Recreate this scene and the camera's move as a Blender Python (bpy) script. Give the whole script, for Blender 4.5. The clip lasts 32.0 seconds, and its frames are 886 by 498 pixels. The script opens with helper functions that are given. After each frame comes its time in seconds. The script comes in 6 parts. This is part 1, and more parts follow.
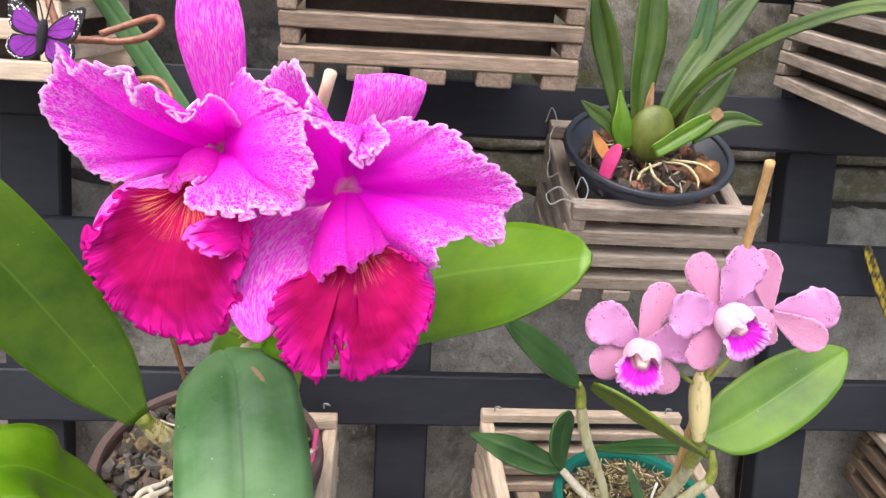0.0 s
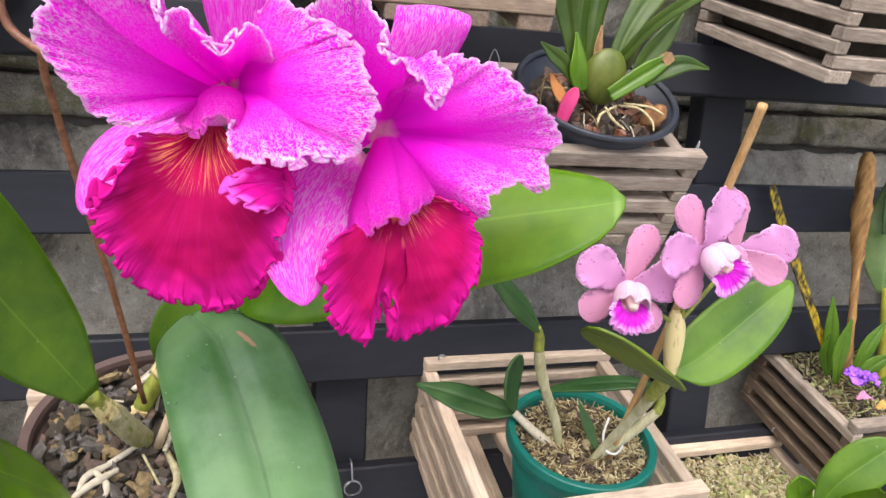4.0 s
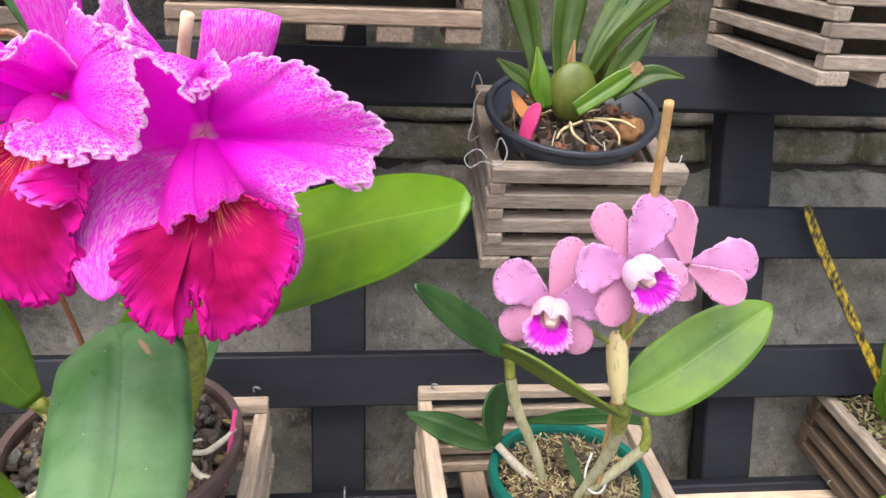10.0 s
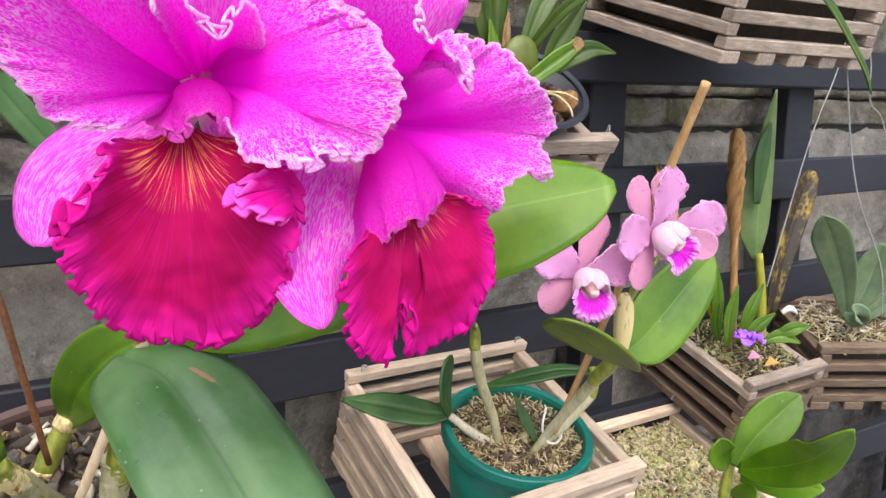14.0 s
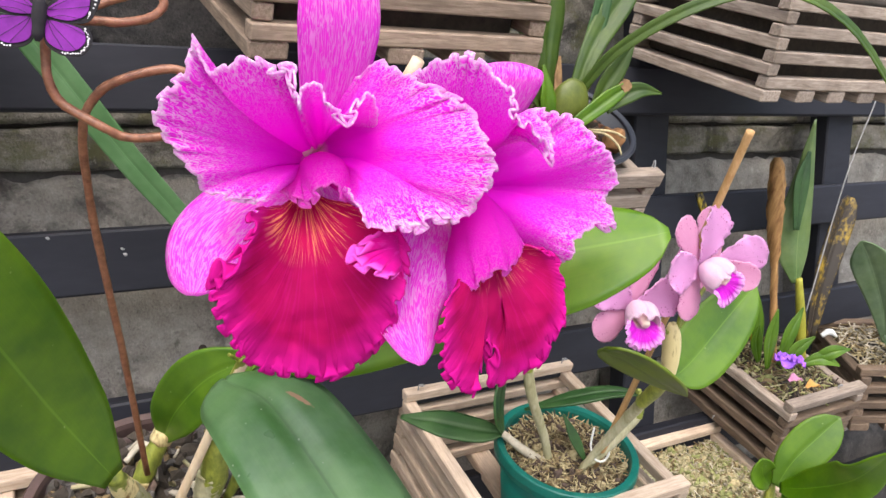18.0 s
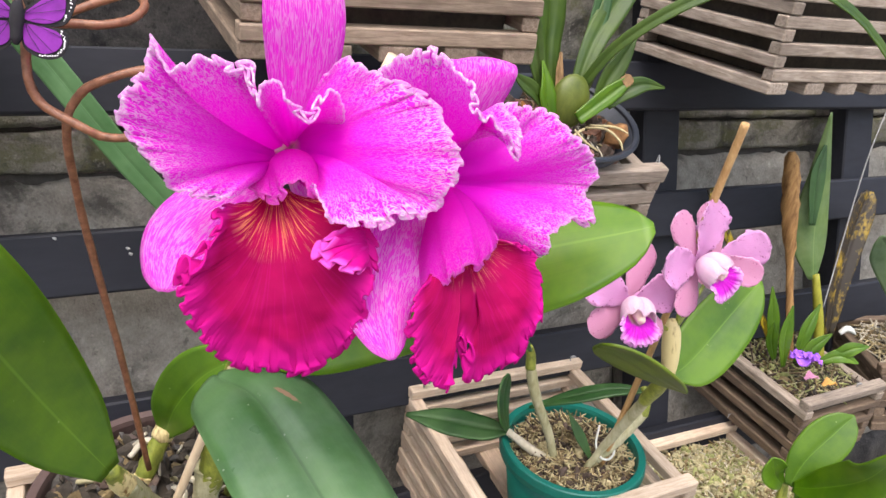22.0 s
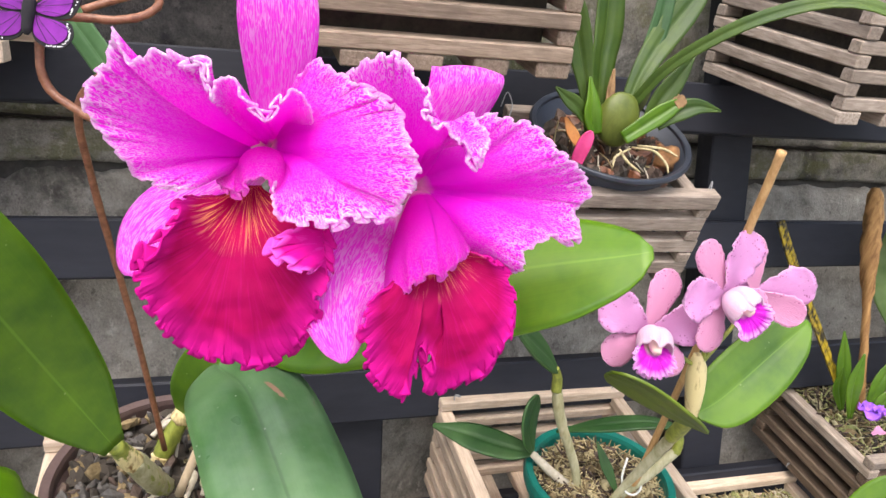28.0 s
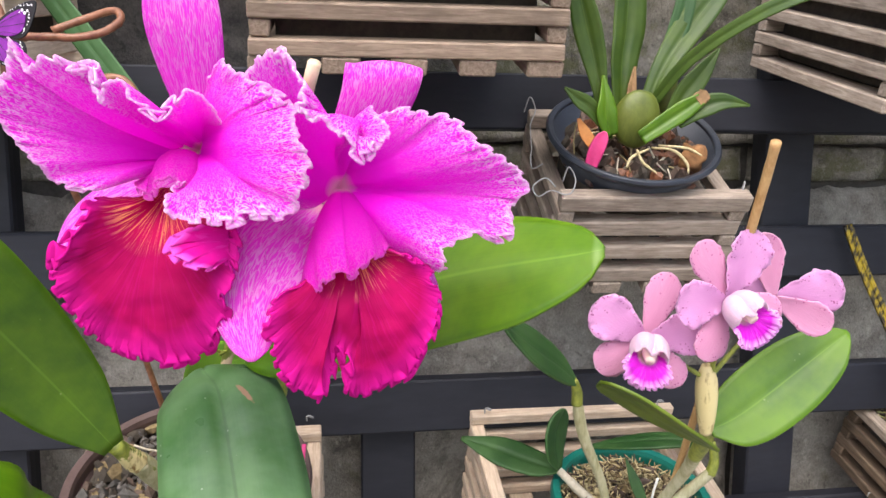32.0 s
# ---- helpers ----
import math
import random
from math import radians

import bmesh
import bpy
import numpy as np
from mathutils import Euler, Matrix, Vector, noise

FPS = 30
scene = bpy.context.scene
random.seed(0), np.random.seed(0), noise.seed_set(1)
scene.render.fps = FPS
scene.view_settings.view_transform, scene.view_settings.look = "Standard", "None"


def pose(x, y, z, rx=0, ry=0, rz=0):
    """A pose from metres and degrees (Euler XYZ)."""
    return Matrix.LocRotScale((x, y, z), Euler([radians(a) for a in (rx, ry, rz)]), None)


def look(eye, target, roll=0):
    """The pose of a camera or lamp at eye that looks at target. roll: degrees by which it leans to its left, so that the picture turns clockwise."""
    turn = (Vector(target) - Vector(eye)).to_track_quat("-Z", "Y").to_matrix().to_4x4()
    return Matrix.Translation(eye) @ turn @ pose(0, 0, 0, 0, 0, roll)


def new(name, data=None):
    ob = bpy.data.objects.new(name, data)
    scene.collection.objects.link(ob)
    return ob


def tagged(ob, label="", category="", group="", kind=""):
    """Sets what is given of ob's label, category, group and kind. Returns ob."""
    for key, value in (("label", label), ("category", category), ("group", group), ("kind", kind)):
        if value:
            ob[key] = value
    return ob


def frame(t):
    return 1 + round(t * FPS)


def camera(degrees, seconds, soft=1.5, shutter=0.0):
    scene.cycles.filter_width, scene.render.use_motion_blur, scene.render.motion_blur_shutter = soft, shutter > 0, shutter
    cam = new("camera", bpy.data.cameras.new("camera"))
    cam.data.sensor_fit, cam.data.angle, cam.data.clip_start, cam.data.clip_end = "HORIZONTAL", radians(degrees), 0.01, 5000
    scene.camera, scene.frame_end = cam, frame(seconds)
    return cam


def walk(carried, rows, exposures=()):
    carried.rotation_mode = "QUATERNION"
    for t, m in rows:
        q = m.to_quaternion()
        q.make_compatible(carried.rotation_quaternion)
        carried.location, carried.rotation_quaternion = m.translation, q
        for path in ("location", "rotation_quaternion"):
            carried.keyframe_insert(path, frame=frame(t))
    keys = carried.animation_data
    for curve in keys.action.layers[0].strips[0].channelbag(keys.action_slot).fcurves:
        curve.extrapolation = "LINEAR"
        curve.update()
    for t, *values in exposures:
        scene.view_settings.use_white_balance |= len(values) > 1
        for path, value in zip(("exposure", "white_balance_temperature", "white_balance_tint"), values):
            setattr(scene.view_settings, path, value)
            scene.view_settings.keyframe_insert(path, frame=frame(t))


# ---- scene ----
cam = camera(61.7, 32.0)
METRES, EYE, TILT, LEAN, TURN = 2.2, 1.3, -7.5, 0.0, 0.0
PATH = [
    (0, (0.077, 0.131, 1.317), (0.263, 2.106, 1.06), 2.7),
    (0.5, (0.055, 0.128, 1.321), (0.28, 2.098, 1.061), 2.5),
    (1, (-0.008, 0.145, 1.311), (0.514, 2.054, 1.02), 2.3),
    (1.5, (-0.031, 0.159, 1.304), (0.572, 2.034, 0.954), 2.8),
    (2, (-0.026, 0.168, 1.302), (0.594, 2.031, 0.923), 3.4),
    (2.5, (-0.018, 0.17, 1.302), (0.597, 2.031, 0.903), 3.1),
    (3, (-0.017, 0.172, 1.302), (0.597, 2.035, 0.911), 2.9),
    (3.5, (-0.016, 0.173, 1.305), (0.589, 2.039, 0.918), 2.8),
    (5.5, (-0.009, 0.162, 1.322), (0.556, 2.049, 0.977), 3.3),
    (6, (-0.011, 0.165, 1.317), (0.547, 2.055, 0.974), 3.1),
    (6.5, (-0.017, 0.167, 1.315), (0.547, 2.056, 0.978), 3.0),
    (7, (0.006, 0.196, 1.306), (0.658, 2.063, 1.007), 3.0),
    (7.5, (0.025, 0.229, 1.285), (0.702, 2.096, 1.052), 1.9),
    (8, (0.014, 0.258, 1.289), (0.772, 2.093, 1.045), 2.2),
    (8.5, (0.02, 0.242, 1.3), (0.801, 2.064, 1.041), 0.5),
    (9, (0.036, 0.2, 1.301), (0.414, 2.145, 1.028), 0.7),
    (9.5, (0.094, 0.16, 1.296), (0.356, 2.124, 1.031), 1.0),
    (10, (0.137, 0.146, 1.291), (0.358, 2.117, 1.029), 0.9),
    (10.5, (0.149, 0.147, 1.295), (0.352, 2.12, 1.036), 0.6),
    (11, (0.157, 0.144, 1.298), (0.358, 2.116, 1.037), 0.5),
    (11.5, (0.133, 0.141, 1.301), (0.322, 2.116, 1.051), 0.4),
    (12, (0.06, 0.153, 1.31), (0.466, 2.09, 1.018), 0.1),
    (12.5, (-0.025, 0.179, 1.313), (0.705, 2.014, 0.996), -0.5),
    (13, (-0.081, 0.203, 1.295), (0.83, 1.946, 0.935), -0.0),
    (13.5, (-0.08, 0.214, 1.306), (0.907, 1.915, 0.939), 0.1),
    (14, (-0.072, 0.231, 1.303), (0.921, 1.928, 0.936), 0.2),
    (14.5, (-0.078, 0.226, 1.322), (0.918, 1.924, 0.973), 0.4),
    (15, (-0.109, 0.218, 1.319), (0.857, 1.938, 0.991), 1.0),
    (15.5, (-0.111, 0.203, 1.329), (0.804, 1.951, 0.999), 0.5),
    (17.5, (-0.112, 0.204, 1.325), (0.805, 1.95, 0.99), 0.1),
    (18, (-0.113, 0.206, 1.327), (0.81, 1.948, 0.989), -0.0),
    (18.5, (-0.116, 0.205, 1.326), (0.804, 1.949, 0.987), -0.0),
    (19, (-0.116, 0.202, 1.328), (0.799, 1.948, 0.987), 0.1),
    (19.5, (-0.123, 0.207, 1.328), (0.785, 1.955, 0.985), 0.1),
    (20, (-0.122, 0.212, 1.327), (0.788, 1.96, 0.986), 0.4),
    (20.5, (-0.125, 0.221, 1.323), (0.774, 1.974, 0.98), 0.5),
    (21, (-0.102, 0.206, 1.33), (0.796, 1.96, 0.988), -0.2),
    (21.5, (-0.092, 0.197, 1.328), (0.796, 1.956, 0.987), -0.8),
    (22, (-0.09, 0.193, 1.325), (0.76, 1.971, 0.987), -0.8),
    (22.5, (-0.089, 0.204, 1.323), (0.732, 1.997, 0.987), -0.8),
    (23, (-0.016, 0.224, 1.315), (0.51, 2.131, 1.02), -1.3),
    (23.5, (0.064, 0.236, 1.299), (0.416, 2.182, 1.003), -0.2),
    (24, (0.126, 0.228, 1.274), (0.404, 2.18, 0.941), 0.7),
    (24.5, (0.14, 0.218, 1.27), (0.372, 2.167, 0.887), 1.0),
    (26.5, (0.132, 0.202, 1.29), (0.302, 2.158, 0.91), 1.2),
    (27, (0.089, 0.194, 1.296), (0.269, 2.157, 0.961), 2.1),
    (27.5, (0.025, 0.18, 1.316), (0.34, 2.127, 0.986), 2.7),
    (28, (-0.032, 0.175, 1.323), (0.57, 2.058, 1.017), 2.4),
    (28.5, (-0.078, 0.176, 1.325), (0.708, 1.989, 1.011), 0.8),
    (29, (-0.104, 0.178, 1.33), (0.766, 1.952, 1.021), -0.2),
    (29.5, (-0.092, 0.167, 1.33), (0.772, 1.944, 1.02), -1.5),
    (30, (-0.094, 0.17, 1.323), (0.746, 1.961, 1.023), -2.4),
    (30.5, (-0.097, 0.153, 1.322), (0.687, 1.966, 1.013), -3.5),
    (31, (-0.076, 0.138, 1.324), (0.655, 1.975, 1.019), -3.1),
    (31.5, (-0.022, 0.16, 1.33), (0.462, 2.082, 1.066), -0.6),
    (32, (0.058, 0.162, 1.314), (0.355, 2.122, 1.053), 0.4),
]
LIGHTNESS = [(0, 1.36), (2, 1.25), (7, 1.27), (10.5, 1.33), (13, 1.23), (21, 1.20), (24, 1.24), (27, 1.42), (28, 1.35), (30, 1.23), (32, 1.28)]
walk(cam, [(t, look(eye, target, roll)) for t, eye, target, roll in PATH], LIGHTNESS)

# ---- light ----
world = bpy.data.worlds.new("sky")
scene.world = world
world.use_nodes = True
wn = world.node_tree.nodes
sky = wn.new("ShaderNodeTexSky")
sky.sky_type, sky.sun_disc = "NISHITA", False
sky.sun_elevation, sky.sun_rotation = radians(58), radians(200)
sky.dust_density, sky.air_density, sky.ozone_density = 4.5, 1.0, 1.2
world.node_tree.links.new(sky.outputs["Color"], wn["Background"].inputs["Color"])
wn["Background"].inputs["Strength"].default_value = 0.14
sun = new("sun", bpy.data.lights.new("sun", "SUN"))
sun.data.energy, sun.data.angle, sun.data.color = 1.3, radians(80), (1.0, 0.97, 0.95)
sun.matrix_basis = look((-0.6, -1.6, 3.0), (0, 0, 0))


# ---- materials ----
def material(name):
    m = bpy.data.materials.new(name)
    m.use_nodes = True
    t = m.node_tree
    return m, t, t.nodes["Principled BSDF"]


def node(t, kind, **inputs):
    n = t.nodes.new("ShaderNode" + kind)
    for key, value in inputs.items():
        n.inputs[key.replace("_", " ")].default_value = value
    return n


def link(t, a, b):
    t.links.new(a, b)


def ramp(t, source, stops):
    n = t.nodes.new("ShaderNodeValToRGB")
    e = n.color_ramp.elements
    while len(e) < len(stops):
        e.new(0.5)
    for item, (place, colour) in zip(e, stops):
        item.position = place
        item.color = (*colour, 1) if len(colour) == 3 else colour
    link(t, source, n.inputs["Fac"])
    return n.outputs["Color"]


def mixed(t, kind, fac, a, b):
    n = t.nodes.new("ShaderNodeMix")
    n.data_type, n.blend_type = "RGBA", kind
    for socket, value in ((n.inputs[0], fac), (n.inputs[6], a), (n.inputs[7], b)):
        if hasattr(value, "links"):
            link(t, value, socket)
        elif isinstance(value, (int, float)):
            socket.default_value = value
        else:
            socket.default_value = (*value, 1)
    return n.outputs[2]


def maths(t, op, a, b=0.0):
    n = t.nodes.new("ShaderNodeMath")
    n.operation = op
    for socket, value in zip(n.inputs, (a, b)):
        if hasattr(value, "links"):
            link(t, value, socket)
        else:
            socket.default_value = value
    return n.outputs[0]


def noise_of(t, scale, detail=4.0, stretch=(1, 1, 1), source="Object", rough=0.6, distort=0.0):
    c = t.nodes.new("ShaderNodeTexCoord")
    g = t.nodes.new("ShaderNodeMapping")
    g.inputs["Scale"].default_value = stretch
    link(t, c.outputs[source], g.inputs["Vector"])
    n = node(t, "TexNoise", Scale=scale, Detail=detail, Roughness=rough, Distortion=distort)
    link(t, g.outputs["Vector"], n.inputs["Vector"])
    return n.outputs["Fac"]


def bumped(t, bsdf, height, strength, distance=0.001):
    n = node(t, "Bump", Strength=strength, Distance=distance)
    link(t, height, n.inputs["Height"])
    link(t, n.outputs["Normal"], bsdf.inputs["Normal"])


def plain(name, a, b, scale=60, rough=0.6, bump=0.3, distance=0.0008, stretch=(1, 1, 1), metal=0.0, spread=(0.3, 0.7), fine=300, vary=0.0):
    """A surface of two tones mixed by grain at two scales."""
    m, t, p = material(name)
    big = noise_of(t, scale, 5, stretch)
    small = noise_of(t, fine, 3, stretch)
    both = maths(t, "ADD", maths(t, "MULTIPLY", big, 0.65), maths(t, "MULTIPLY", small, 0.35))
    colour = ramp(t, both, [(spread[0], a), (spread[1], b)])
    if vary:
        info = t.nodes.new("ShaderNodeObjectInfo")
        hsv = node(t, "HueSaturation")
        link(t, maths(t, "ADD", maths(t, "MULTIPLY", info.outputs["Random"], vary), 1 - vary / 2), hsv.inputs["Value"])
        link(t, colour, hsv.inputs["Color"])
        colour = hsv.outputs["Color"]
    link(t, colour, p.inputs["Base Color"])
    p.inputs["Roughness"].default_value = rough
    p.inputs["Metallic"].default_value = metal
    bumped(t, p, both, bump, distance)
    return m


def uv_of(t):
    c = t.nodes.new("ShaderNodeTexCoord")
    s = t.nodes.new("ShaderNodeSeparateXYZ")
    link(t, c.outputs["UV"], s.inputs[0])
    return c.outputs["UV"], s.outputs["X"], s.outputs["Y"]


def see_through(t, p, colour, amount):
    """Thin living tissue: part of the light passes through it."""
    tr = t.nodes.new("ShaderNodeBsdfTranslucent")
    if hasattr(colour, "links"):
        link(t, colour, tr.inputs["Color"])
    else:
        tr.inputs["Color"].default_value = (*colour, 1)
    mix = t.nodes.new("ShaderNodeMixShader")
    mix.inputs[0].default_value = amount
    link(t, p.outputs[0], mix.inputs[1])
    link(t, tr.outputs[0], mix.inputs[2])
    link(t, mix.outputs[0], t.nodes["Material Output"].inputs["Surface"])


def petal_material(name, deep, pale, net=1.0, streak=(9, 46), speck=None, edge_from=0.36, margin=0.55):
    """Petal with paler veins that grow stronger towards the margin. UV: x along the petal, y across it."""
    m, t, p = material(name)
    uv, u, v = uv_of(t)
    side = maths(t, "MULTIPLY", maths(t, "ABSOLUTE", maths(t, "SUBTRACT", v, 0.5)), 2)
    rim = maths(t, "MAXIMUM", maths(t, "POWER", side, 1.6), maths(t, "POWER", u, 2.2))
    vv, uu = maths(t, "MULTIPLY", maths(t, "SUBTRACT", v, 0.5), 1.6), maths(t, "ADD", u, 0.25)
    fan, out = maths(t, "ARCTAN2", vv, uu), maths(t, "SQRT", maths(t, "ADD", maths(t, "MULTIPLY", vv, vv), maths(t, "MULTIPLY", uu, uu)))
    g = t.nodes.new("ShaderNodeCombineXYZ")
    link(t, maths(t, "MULTIPLY", out, streak[0]), g.inputs[0]), link(t, maths(t, "MULTIPLY", fan, streak[1]), g.inputs[1])
    n = node(t, "TexNoise", Scale=1.0, Detail=2.0, Roughness=0.5, Distortion=0.7)
    link(t, g.outputs[0], n.inputs["Vector"])
    ridge = maths(t, "ABSOLUTE", maths(t, "SUBTRACT", n.outputs["Fac"], 0.5))
    veins = ramp(t, ridge, [(0.005, (1, 1, 1)), (0.045, (0, 0, 0))])
    where = ramp(t, rim, [(edge_from * 0.35, (0.0, 0.0, 0.0)), (edge_from + 0.18, (0.34, 0.34, 0.34)), (0.85, (0.68, 0.68, 0.68)), (1.0, (1, 1, 1))])
    fac = maths(t, "MULTIPLY", maths(t, "MULTIPLY", veins, where), net)
    colour = mixed(t, "MIX", maths(t, "MULTIPLY", where, 0.03 * net), deep, pale)
    colour = mixed(t, "MIX", fac, colour, pale)
    brink = ramp(t, maths(t, "MAXIMUM", side, u), [(0.955, (0, 0, 0)), (0.99, (1, 1, 1))])
    colour = mixed(t, "MIX", maths(t, "MULTIPLY", brink, margin * net), colour, tuple(0.5 * c + 0.47 for c in pale))
    if speck:
        c = t.nodes.new("ShaderNodeTexCoord")
        vo = node(t, "TexVoronoi", Scale=430.0)
        link(t, c.outputs["Object"], vo.inputs["Vector"])
        dots = ramp(t, vo.outputs["Distance"], [(0.20, (1, 1, 1)), (0.28, (0, 0, 0))])
        few = ramp(t, maths(t, "ADD", maths(t, "MULTIPLY", noise_of(t, 150, 2), 0.8), maths(t, "MULTIPLY", rim, 0.35)), [(0.60, (0, 0, 0)), (0.68, (1, 1, 1))])
        colour = mixed(t, "MIX", maths(t, "MULTIPLY", maths(t, "MULTIPLY", dots, few), 0.8), colour, speck)
    link(t, colour, p.inputs["Base Color"])
    p.inputs["Roughness"].default_value = 0.6
    p.inputs["Specular IOR Level"].default_value = 0.25
    bumped(t, p, ridge, 0.8, 0.0010)
    see_through(t, p, colour, 0.35)
    return m


def fan_material(name, deep, pale, net=1.0, edge_from=0.46, rim=0.5, fine=(30, 125), even=None, base=(0.95, 0.60, 0.72)):
    """Petal that fans out: fine pale veins grow denser and whiter towards a thin white rim. UV: x outwards, y along the margin."""
    m, t, p = material(name)
    uv, u, v = uv_of(t)
    g = t.nodes.new("ShaderNodeCombineXYZ")
    link(t, maths(t, "MULTIPLY", u, fine[0]), g.inputs[0]), link(t, maths(t, "MULTIPLY", v, fine[1]), g.inputs[1])
    n = node(t, "TexNoise", Scale=1.0, Detail=1.0, Roughness=0.45, Distortion=0.5)
    link(t, g.outputs[0], n.inputs["Vector"])
    ridge = maths(t, "ABSOLUTE", maths(t, "SUBTRACT", n.outputs["Fac"], 0.5))
    veins = ramp(t, ridge, [(0.02, (1, 1, 1)), (0.085, (0, 0, 0))])
    patch = maths(t, "MULTIPLY", maths(t, "SUBTRACT", noise_of(t, 55, 3), 0.5), 0.25)
    far = maths(t, "ADD", u, patch)
    where = ramp(t, far, [(0.0, even), (1.0, even)] if even else [(edge_from * 0.8, (0, 0, 0)), (edge_from + 0.2, (0.20, 0.20, 0.20)), (0.86, (0.52, 0.52, 0.52)), (1.0, (0.9, 0.9, 0.9))])
    colour = mixed(t, "MIX", maths(t, "MULTIPLY", where, 0.05 * net), deep, pale)
    colour = mixed(t, "MIX", maths(t, "MULTIPLY", maths(t, "MULTIPLY", veins, where), net), colour, pale)
    colour = mixed(t, "MIX", maths(t, "MULTIPLY", ramp(t, u, [(0.965, (0, 0, 0)), (0.99, (1, 1, 1))]), rim), colour, tuple(0.5 * c + 0.47 for c in pale))
    colour = mixed(t, "MIX", ramp(t, u, [(0.03, (0.8, 0.8, 0.8)), (0.10, (0, 0, 0))]), colour, base)
    link(t, colour, p.inputs["Base Color"])
    p.inputs["Roughness"].default_value = 0.55
    p.inputs["Specular IOR Level"].default_value = 0.25
    bumped(t, p, maths(t, "MULTIPLY", veins, maths(t, "ADD", where, 0.3)), 0.6, 0.0007)
    see_through(t, p, colour, 0.48)
    return m


def lip_material(name, throat, vein, body, rim, deep=(0.12, 0.34), full=0.75, lines_at=64, throat_at=None):
    """Lip of a large orchid: glowing veins in the throat, velvet body, brighter ruffled margin. UV: x outwards, y round."""
    m, t, p = material(name)
    uv, u, v = uv_of(t)
    g = t.nodes.new("ShaderNodeMapping")
    g.inputs["Scale"].default_value = (2.5, lines_at, 1)
    link(t, uv, g.inputs["Vector"])
    n = node(t, "TexNoise", Scale=1.0, Detail=2.0, Roughness=0.5, Distortion=0.25)
    link(t, g.outputs["Vector"], n.inputs["Vector"])
    lines = ramp(t, n.outputs["Fac"], [(0.55, (0, 0, 0)), (0.62, (1, 1, 1))])
    reach = u
    if throat_at:
        c, far = t.nodes.new("ShaderNodeTexCoord"), t.nodes.new("ShaderNodeVectorMath")
        far.operation = "DISTANCE"
        far.inputs[1].default_value = throat_at
        link(t, c.outputs["Object"], far.inputs[0])
        reach = maths(t, "MULTIPLY", far.outputs["Value"], 10)
    inner = ramp(t, reach, [(deep[0], (1, 1, 1)), (deep[1], (0, 0, 0))])
    blotch = noise_of(t, 34, 4)
    base = mixed(t, "MIX", ramp(t, blotch, [(0.35, (0, 0, 0)), (0.7, (1, 1, 1))]), body, tuple(0.7 * c for c in body))
    base = mixed(t, "MIX", ramp(t, u, [(0.80, (0, 0, 0)), (0.98, (1, 1, 1))]), base, rim)
    base = mixed(t, "MIX", maths(t, "MULTIPLY", inner, full), base, throat)
    base = mixed(t, "MIX", maths(t, "MULTIPLY", lines, 0.16), base, rim)
    colour = mixed(t, "MIX", maths(t, "MULTIPLY", lines, inner), base, vein)
    link(t, colour, p.inputs["Base Color"])
    p.inputs["Roughness"].default_value = 0.65
    p.inputs["Specular IOR Level"].default_value = 0.06
    bumped(t, p, maths(t, "ADD", maths(t, "MULTIPLY", n.outputs["Fac"], 0.45), maths(t, "ADD", maths(t, "MULTIPLY", blotch, 0.5), maths(t, "MULTIPLY", noise_of(t, 900, 2), 0.12))), 0.6, 0.0014)
    see_through(t, p, colour, 0.14)
    return m


